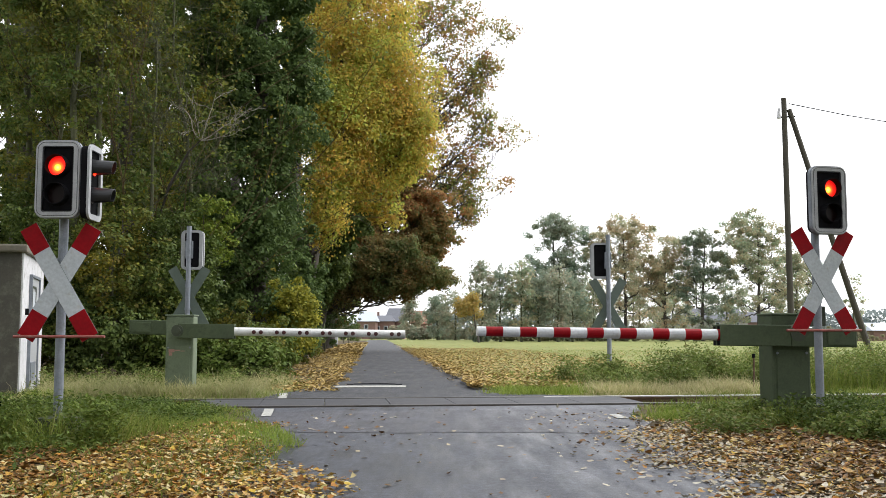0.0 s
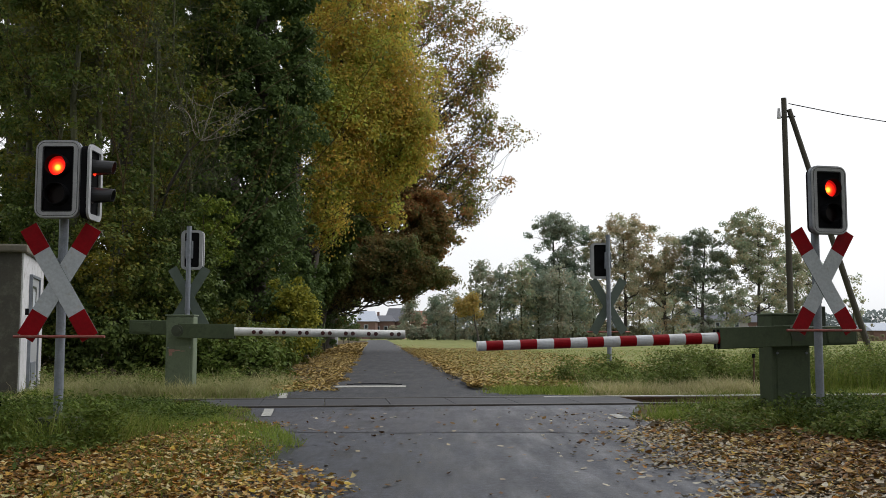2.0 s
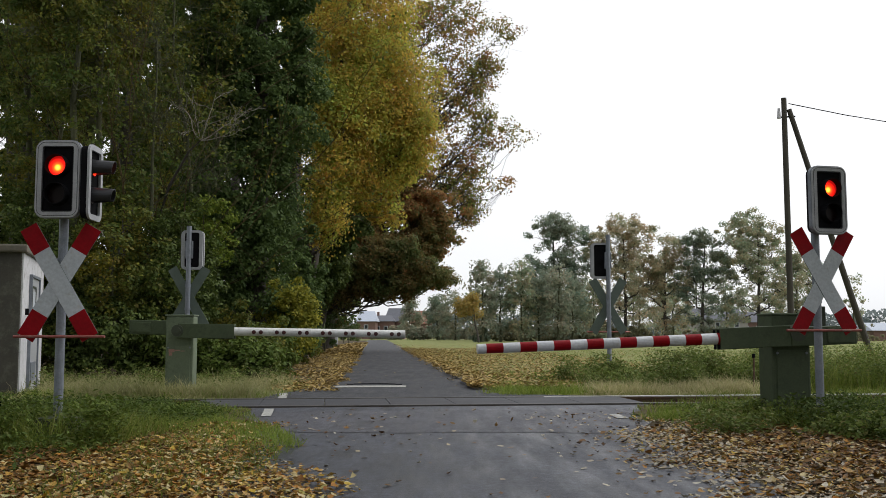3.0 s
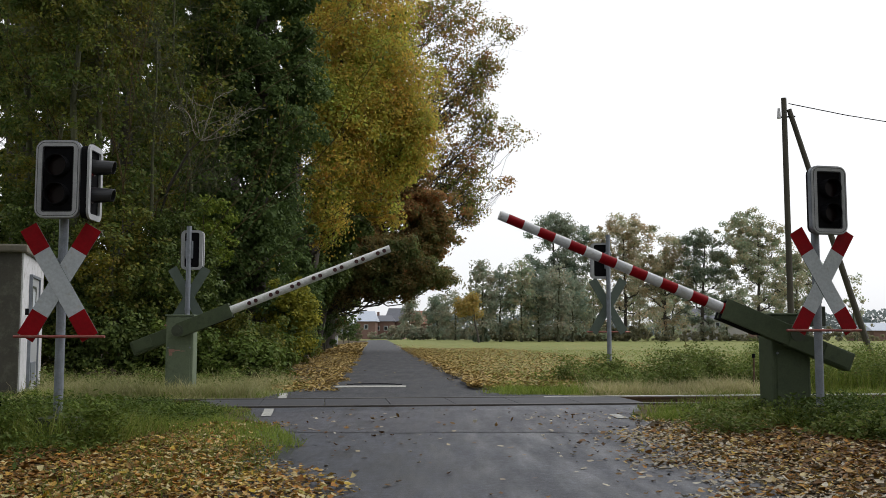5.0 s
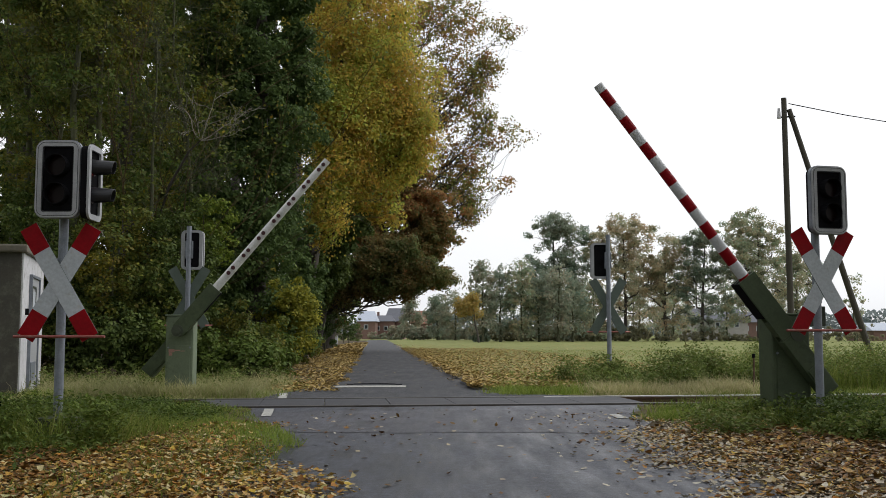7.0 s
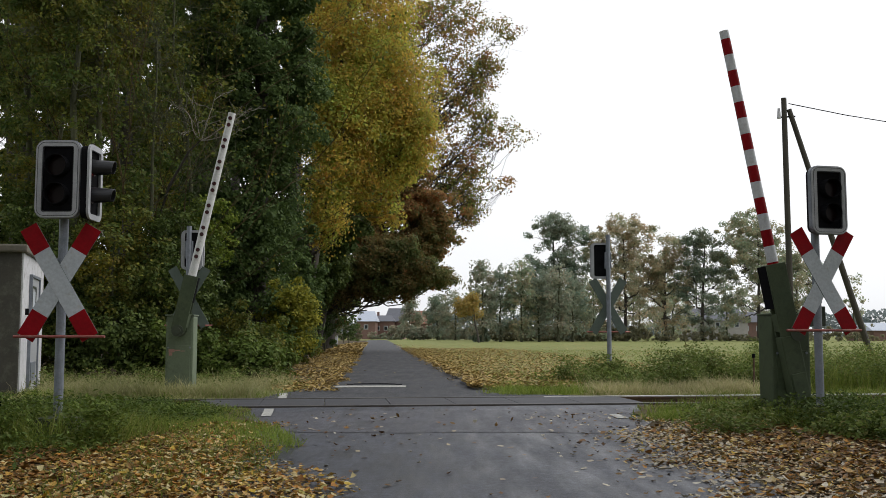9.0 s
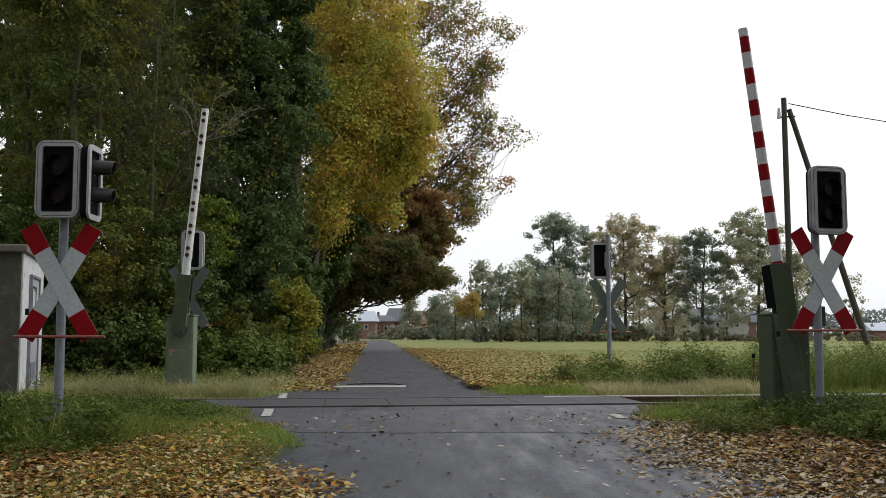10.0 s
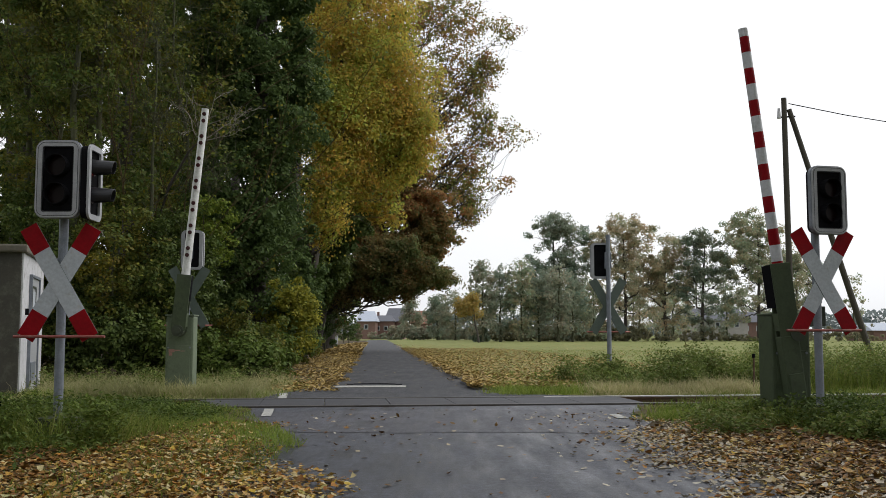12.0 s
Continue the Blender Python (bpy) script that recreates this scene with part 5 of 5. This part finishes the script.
# Thinned towards the right corner to darken it.
c = c[rng.uniform(size=len(c)) < np.clip(1.9 - c[:, 0] * 0.32, 0.4, 1)]
c = c[c[:, 0] > 1.28 + 0.13 * (c[:, 1] - 5.8) + wobble(c[:, 1]) + np.abs(rng.normal(size=len(c))) * 0.55 - 0.1]
# Dark share grows to the right, painting the corner's shade.
corner_dark = rng.uniform(size=len(c)) < np.clip((c[:, 0] - 1.9) / 1.8, 0.1, 0.65)
pale = ~corner_dark & (rng.uniform(size=len(c)) < np.clip(0.55 - (c[:, 0] - 1.4) * 0.25, 0.06, 0.5))
litter("leaf_litter", "pale tan leaves beside the lane", c[pale], 0.05, PALE, 6, 1.0)
litter("leaf_litter", "yellow and brown fallen leaves beside the lane", c[~corner_dark & ~pale], 0.046, k=6, loose=1.0)
litter("leaf_litter", "dark leaves, corner shade in their colour, beside the lane", c[corner_dark], 0.05, DARK_LEAF, 5, 0.8)
c = np.concatenate([area(2600, -7, -1.3, -6, 4.6), area(2600, 1.8, 7.5, -6, 4.6)])
litter("leaf_litter", "brown fallen leaves on both verges", c, 0.075, LITTER, 5)
c = area(75000, -9, -1, 16.4, 50)
d = far_centre(c[:, 1]) - 1.15 + wobble(c[:, 1], 0.1) - c[:, 0]
c = c[(d > 0) & (d < 1.7 + 0.4 * rng.normal(size=len(c)))]
litter("leaf_litter", "golden leaves along the lane's edge", c, 0.06, GOLD, 5)
c = area(14000, -9, -3, 45, 110)
d = far_centre(c[:, 1]) - 1.2 - c[:, 0]
litter("leaf_litter", "golden leaves far along the lane", c[(d > 0) & (d < 2.2)], 0.14, GOLD, 5)
c = area(70000, -7, 15, 16.5, 90)
d = c[:, 0] - far_centre(c[:, 1]) - 1.15 + wobble(c[:, 1], 0.1)
c = c[(d > 0) & (rng.uniform(size=len(c)) < (np.exp(-d / 2.2) * 0.9 + 0.1) * np.exp(-np.clip(c[:, 1] - 45, 0, 90) / 25))]
litter("leaf_litter", "yellow leaves strewn over the field's edge", c, 0.066, GOLD, 5, 0.8, 0.07)
c = area(90, -1.5, 2.2, 4.8, 12.7)
c = np.concatenate([c, area(230, 1.1, 2.4, 5.0, 12.0), area(60, -1.6, -0.6, 5.0, 11.5)])
c[:, 2] = 0.0
litter("scattered_leaves", "single fallen leaves on the damp road", c, 0.046, DARK_LEAF, 8, 0.75, 0.008)
c = np.concatenate([area(55, -1.5, 2.2, 6.3, 12.7), area(120, 0.9, 2.3, 5.9, 12.0), area(40, -1.7, -0.5, 6.3, 11.5)])
litter("scattered_leaves", "pale fallen leaves on the damp road", c, 0.052, PALE, 8, 0.75, 0.008)
y = 17.0 + 46 * rng.uniform(size=19000) ** 1.35
c = np.stack([far_centre(y) + 1.25 + wobble(y, 0.08) + 3.8 * rng.uniform(size=len(y)) ** 1.7 * np.clip((y - 12) / 8, 0.5, 1.7), y, np.full(len(y), 0.03)], 1)
litter("leaf_litter", "yellow leaves heaped along the field side of the lane", c, 0.066, GOLD, 5, 0.9, 0.07)
c = area(5200, -6, 1, 17, 60)
d = np.abs(c[:, 0] - far_centre(c[:, 1])) / 1.5
c = c[(d < 1) & (rng.uniform(size=len(c)) < 0.04 + 0.9 * np.clip(d, 0, 1) ** 5)]
litter("scattered_leaves", "fallen leaves along both edges of the lane beyond the track", c, 0.07, GOLD, 6, 0.3, 0.02)


def tufts(c, a, b):
    """Heights that rise and fall in uneven tufts."""
    g = 0.5 + 0.3 * np.sin(c[:, 0] * 3.1 + 1.3 * np.sin(c[:, 1] * 2.3)) + 0.25 * np.sin(c[:, 0] * 7.3 + c[:, 1] * 4.1)
    return (a + (b - a) * np.clip(g, 0, 1)) * rng.uniform(0.35, 1.1, len(c))


def patches(n, k, x0, x1, y0, y1, r):
    """n plants in k uneven groups."""
    o = area(k, x0, x1, y0, y1)
    p = o[rng.integers(0, k, n)] + rng.normal(size=(n, 3)) * np.array([r, r * 0.8, 0])
    p[:, 2] = 0
    return p


def weeds(name, label, c, height, size, n_leaf, mat):
    k = len(c)
    p = np.repeat(c, n_leaf, 0)
    hh = np.repeat(height, n_leaf)
    p = p + rng.normal(size=p.shape) * 0.09
    p[:, 2] = np.abs(rng.uniform(0, 1, len(p)) ** 0.7 * hh) + 0.02
    v, f = leaf_arrays(rng, p, size * rng.uniform(0.6, 1.4, len(p)), 0.3, 0.5)
    return scatter(name, label, "weeds", v, f, mat)


c = area(1200, -7.0, -1.9, 7.6, 12.4)
c = c[(c[:, 0] < -2.5 - 0.42 * np.abs(c[:, 1] - 11.0) ** 0.8 + 0.15 * rng.normal(size=len(c))) & (c[:, 1] > 8.2 + 0.25 * rng.normal(size=len(c)))]
hh = rng.uniform(0.26, 0.48, len(c)) * np.clip((-c[:, 0] - 1.9) / 1.3, 0.25, 1) * np.clip(1.15 - (c[:, 1] - 8.2) / 3, 0.4, 1)
weeds("weeds", "dark green nettles and weeds by the track", c, hh, 0.04, 52, NETTLE)
c = area(110, -4.4, -2.75, 7.9, 8.6)
c = c[np.abs(c[:, 0] + 3.3) > 0.3]
weeds("weeds", "nettles before the signal pole", c, rng.uniform(0.3, 0.46, len(c)), 0.045, 70, NETTLE)
# Weeds added here only to stand in for the corner's shade.
c = area(320, -5.5, -2.7, 5.6, 8.0)
c = c[c[:, 0] < -3.4 + 0.35 * (c[:, 1] - 6) + 0.2 * rng.normal(size=len(c))]
weeds("weeds", "low dark weeds added to darken the verge corner", c, rng.uniform(0.06, 0.2, len(c)), 0.05, 22, NETTLE)
c = area(26000, -6.5, -2.0, 7.9, 12.6)
c = c[(c[:, 0] < -2.0 - 0.3 * np.abs(c[:, 1] - 11.0)) & (c[:, 1] > 8.1)]
v, f = blade_arrays(rng, c, rng.uniform(0.15, 0.5, len(c)) * np.clip((-c[:, 0] - 1.8) / 1.3, 0.3, 1) * np.clip(1.15 - (c[:, 1] - 8.2) / 3, 0.4, 1), 0.004, 0.5)
scatter("grass", "long green grass among the weeds", "grass", v, f, GRASS)
c = area(26000, -4.2, -1.2, 7.8, 12.9)
e = c[:, 0] + 1.42 + 0.33 * np.clip(c[:, 1] - 9.2, -1.0, 9) + 0.42 * np.clip(c[:, 1] - 10.0, 0, 1)
c = c[(e < 0) & (e > -0.9 + 0.3 * rng.normal(size=len(c))) & (rng.uniform(size=len(c)) < np.clip((c[:, 1] - 7.6) / 1.4, 0, 1))]
v, f = blade_arrays(rng, c, rng.uniform(0.05, 0.15, len(c)), 0.004, 0.6)
scatter("grass", "short green grass at the road's edge", "grass", v, f, FRESH)
c = area(16000, -6, -1.2, 4.5, 9)
c = c[np.sin(c[:, 0] * 2.1 + 1.7 * np.sin(c[:, 1] * 1.6)) + 0.5 * np.sin(c[:, 1] * 4.3 + c[:, 0]) > -0.1 + 0.4 * rng.normal(size=len(c))]
c = c[c[:, 0] < -0.9 - 0.2 * (c[:, 1] - 5.8)]
v, f = blade_arrays(rng, c, rng.uniform(0.05, 0.14, len(c)), 0.0035, 0.7)
scatter("grass", "thin grass blades among fallen leaves", "grass", v, f, GRASS)
c = area(1500, 2.5, 7.5, 8.2, 12.2)
c = c[c[:, 1] > np.maximum(10.7 - 3.2 * (c[:, 0] - 3.2), 8.5) + 0.25 * rng.normal(size=len(c))]
hh = rng.uniform(0.14, 0.36, len(c)) * np.clip((c[:, 0] - 2.3) / 1.3, 0.2, 1) * np.clip(1.2 - (c[:, 1] - 9.8) / 2.6, 0.45, 1) * np.clip((c[:, 1] - 7.9) / 1.5, 0.4, 1)
weeds("weeds", "dark green weeds round the barrier post", c, hh, 0.05, 42, NETTLE)
c = np.concatenate([patches(130, 12, 2.5, 4.6, 8.7, 10.4, 0.16)])
c = c[(c[:, 0] > 2.35) & (c[:, 1] < 12)]
weeds("weeds", "leafy bramble shoots among the fallen leaves", c, rng.uniform(0.08, 0.26, len(c)), 0.05, 40, BRAMBLE)
c = area(15000, 2.1, 8, 8.6, 12.6)
c = c[c[:, 1] > np.maximum(10.9 - 2.6 * (c[:, 0] - 3), 8.7)]
v, f = blade_arrays(rng, c, rng.uniform(0.08, 0.42, len(c)) * np.clip((c[:, 0] - 1.9) / 1.4, 0.25, 1), 0.004, 0.5)
scatter("grass", "green grass tufts before the track", "grass", v, f, GRASS)
for x0, x1, n, k, hi, lab in ((2.3, 3.2, 110, 7, 0.52, "leafy bramble clump round the signal pole"), (4.0, 6.2, 300, 14, 0.72, "sprawling brambles along the field edge"), (3.0, 4.3, 150, 9, 0.42, "low brambles along the field edge")):
    c = patches(n, k, x0, x1, 17.0, 19.4, 0.24)
    weeds("brambles", lab, c, tufts(c, 0.35 * hi, 1.2 * hi), 0.058, 70, BRAMBLE)
    c = patches(int(n * 0.45), k * 2, x0, x1, 17.2, 19.4, 0.3)
    v, f = blade_arrays(rng, c, rng.uniform(0.6, 1.45, len(c)) * hi, 0.005, 0.45)
    scatter("bramble_shoots", "thin arching shoots above the brambles", "weeds", v, f, NETTLE)
c = area(400, 6.2, 10, 16.8, 21)
weeds("weeds", "tall green weeds beyond the track", c, rng.uniform(0.35, 0.85, len(c)), 0.055, 56, BRAMBLE)
c = area(9000, 5.9, 10, 16.6, 21)
v, f = blade_arrays(rng, c, tufts(c, 0.35, 0.85), 0.005, 0.35)
scatter("grass", "tall green grass beyond the rails", "grass", v, f, GRASS)
c = patches(5000, 44, 0.9, 3.0, 17.5, 24.0, 0.3)
c = c[c[:, 0] > far_centre(c[:, 1]) + 1.9]
v, f = blade_arrays(rng, c, rng.uniform(0.05, 0.16, len(c)), 0.006, 0.7)
scatter("grass", "bright green grass patch in the field corner", "grass", v, f, FRESH)
c = patches(4000, 30, 0.9, 2.7, 15.7, 18.0, 0.2)
c = c[c[:, 0] > 0.55]
v, f = blade_arrays(rng, c, rng.uniform(0.06, 0.22, len(c)), 0.005, 0.6)
scatter("grass", "fresh green grass where lane meets field", "grass", v, f, FRESH)
c = patches(1500, 14, 2.35, 3.0, 10.7, 11.7, 0.12)
v, f = blade_arrays(rng, c, rng.uniform(0.06, 0.2, len(c)), 0.004, 0.6)
scatter("grass", "fresh green tuft at the road's edge", "grass", v, f, FRESH)
c = area(27000, -9, -2.3, 14.3, 19.6)
c = c[(c[:, 0] < far_centre(c[:, 1]) - 1.95 - 0.25 * np.abs(rng.normal(size=len(c)))) & (c[:, 1] - SKEW * c[:, 0] > 14.95 + 0.1 * rng.normal(size=len(c)))]
v, f = blade_arrays(rng, c, tufts(c, 0.1, 0.4) * np.clip((c[:, 1] - 13.9) / 1.6, 0.25, 1.2), 0.0034, 1.1)
scatter("grass", "pale green grass beyond the track", "grass", v, f, PALE_GRASS)
c = patches(7000, 60, -8.0, -2.8, 15.0, 15.5, 0.2)
c = c[c[:, 1] - SKEW * c[:, 0] > 14.95]
v, f = blade_arrays(rng, c, rng.uniform(0.06, 0.2, len(c)), 0.005, 0.6)
scatter("grass", "short green grass along the far side of the track", "grass", v, f, FRESH)
c = patches(220, 30, -8.5, -2.9, 15.6, 19.0, 0.25)
weeds("weeds", "low leafy weeds in the pale grass", c, rng.uniform(0.12, 0.4, len(c)), 0.055, 34, BRAMBLE)
c = patches(4600, 60, -5.4, -2.9, 14.85, 15.15, 0.12)
c = c[c[:, 1] < 15.2]
v, f = blade_arrays(rng, c, rng.uniform(0.16, 0.42, len(c)), 0.0032, 0.7)
scatter("grass", "pale grass round the far barrier's foot", "grass", v, f, PALE_GRASS)
c = area(15000, -10, -2.9, 14.6, 20)
c = c[c[:, 1] - SKEW * c[:, 0] > 15.15]
v, f = blade_arrays(rng, c, tufts(c, 0.12, 0.5), 0.0026, 1.0)
scatter("grass", "dry pale grass stalks beyond the track", "grass", v, f, DRY)
c = area(10000, 0.9, 11, 15.6, 19)
c = c[c[:, 0] > 0.4 + 0.5 * np.abs(rng.normal(size=len(c)))]
v, f = blade_arrays(rng, c, tufts(c, 0.04, 0.2), 0.005, 0.7)
scatter("grass", "green grass at the field edge", "grass", v, f, GRASS)
c = patches(9000, 26, 2.6, 5.4, 15.9, 17.0, 0.22)
v, f = blade_arrays(rng, c, tufts(c, 0.05, 0.42), 0.004, 0.8)
scatter("grass", "dry straw-coloured grass beside the rails", "grass", v, f, DRY)
c = area(13000, -3, 16, 18, 60)
c = c[c[:, 0] > far_centre(c[:, 1]) + 1.6]
v, f = blade_arrays(rng, c, rng.uniform(0.03, 0.1, len(c)), 0.011, 0.8)
scatter("grass", "short pale field grass", "grass", v, f, GRASS)

# ---- leaves blown across the road ----
BLOWN = []


def blown_leaf(size, mat, seed):
    q = np.random.default_rng(seed)
    v, f = fallen_arrays(q, np.zeros((1, 3)), np.array([size]))
    ob = tagged(new("blown_leaf", np_mesh("blown_leaf", v, f, mat)), "curled brown leaf blown over the wet road", "leaf", "blown leaves")
    BLOWN.append(ob)


for i in range(9):
    blown_leaf(0.1 if i == 0 else 0.065, PALE if i % 3 == 1 else DARK_LEAF, 300 + i)

# ---- what moves ----


def motions():
    near = [(0, 0.8), (1.6, 0.8), (1.8, -0.6), (2.0, -1.8), (2.3, -2.3), (3.3, -2.3), (3.7, 1.2), (4.2, 8.8), (4.8, 18.55), (5.0, 21.85), (5.5, 29.75), (6.0, 37.75), (6.5, 45.0), (7.0, 52.4), (7.2, 55.2), (8.0, 66.4), (8.8, 76.6), (9.0, 79.15), (9.25, 81.9), (9.5, 82.9), (12.0, 82.9)]
    far = [(0, -0.85), (3.3, -0.85), (3.7, 2.0), (4.2, 9.4), (4.8, 18.2), (5.0, 21.35), (5.5, 28.4), (6.0, 35.9), (6.5, 42.4), (7.0, 49.5), (7.2, 52.2), (8.0, 63.3), (8.8, 74.7), (9.0, 77.4), (9.5, 82.4), (9.8, 84.1), (10.0, 84.4), (12.0, 84.4)]
    walk(BOOMS[0], [(t, pose(0, -0.1, 0.935, 0, a, 0)) for t, a in near])
    walk(BOOMS[1], [(t, pose(0, -0.09, 1.006, 0, -a, 0)) for t, a in far])
    # each leaf: start and end time, start and end place; it tumbles on the way and then lies still
    ways = [(0.1, 1.7, 2.6, 11.8, -0.78, 10.9), (0.5, 1.5, 2.4, 11.0, 0.35, 10.6), (0.7, 1.9, 2.5, 11.6, 0.1, 10.4), (0.9, 2.1, 2.4, 10.6, 0.55, 10.3), (1.0, 2.3, 2.6, 12.0, 1.3, 11.3),
            (1.2, 2.6, 2.4, 11.3, 0.75, 10.9), (1.8, 3.0, 2.5, 11.2, 1.45, 11.2), (0.0, 1.1, 1.4, 12.2, -1.3, 11.9), (2.0, 3.2, 2.3, 11.8, -0.5, 11.4)]
    for k, (ob, (t0, t1, x0, y0, x1, y1)) in enumerate(zip(BLOWN, ways)):
        rows = [] if t0 == 0 else [(0, pose(x0, y0, 0.03, 10 * k, 20, 30 * k))]
        n = int((t1 - t0) / 0.12)
        for j in range(n + 1):
            u = j / n
            g = 1 - (1 - u) ** 1.8
            hop = 0.03 + 0.07 * abs(math.sin(j * 1.3 + k)) * (1 - u)
            rows.append((t0 + (t1 - t0) * u, pose(x0 + (x1 - x0) * g, y0 + (y1 - y0) * g, hop, 10 * k + 55 * j, 20, 30 * k + 25 * j)))
        rows.append((12, rows[-1][1]))
        walk(ob, rows)
    # the red lamps turn their dark backs to the road when they go out
    for lamp, z in LAMPS:
        turns = [(0, 0), (3.9, 0), (3.93, 60), (3.96, 120), (3.99, 180), (12.0, 180)]
        walk(lamp, [(t, pose(0, -0.012, z, a, 0, 0)) for t, a in turns])


motions()
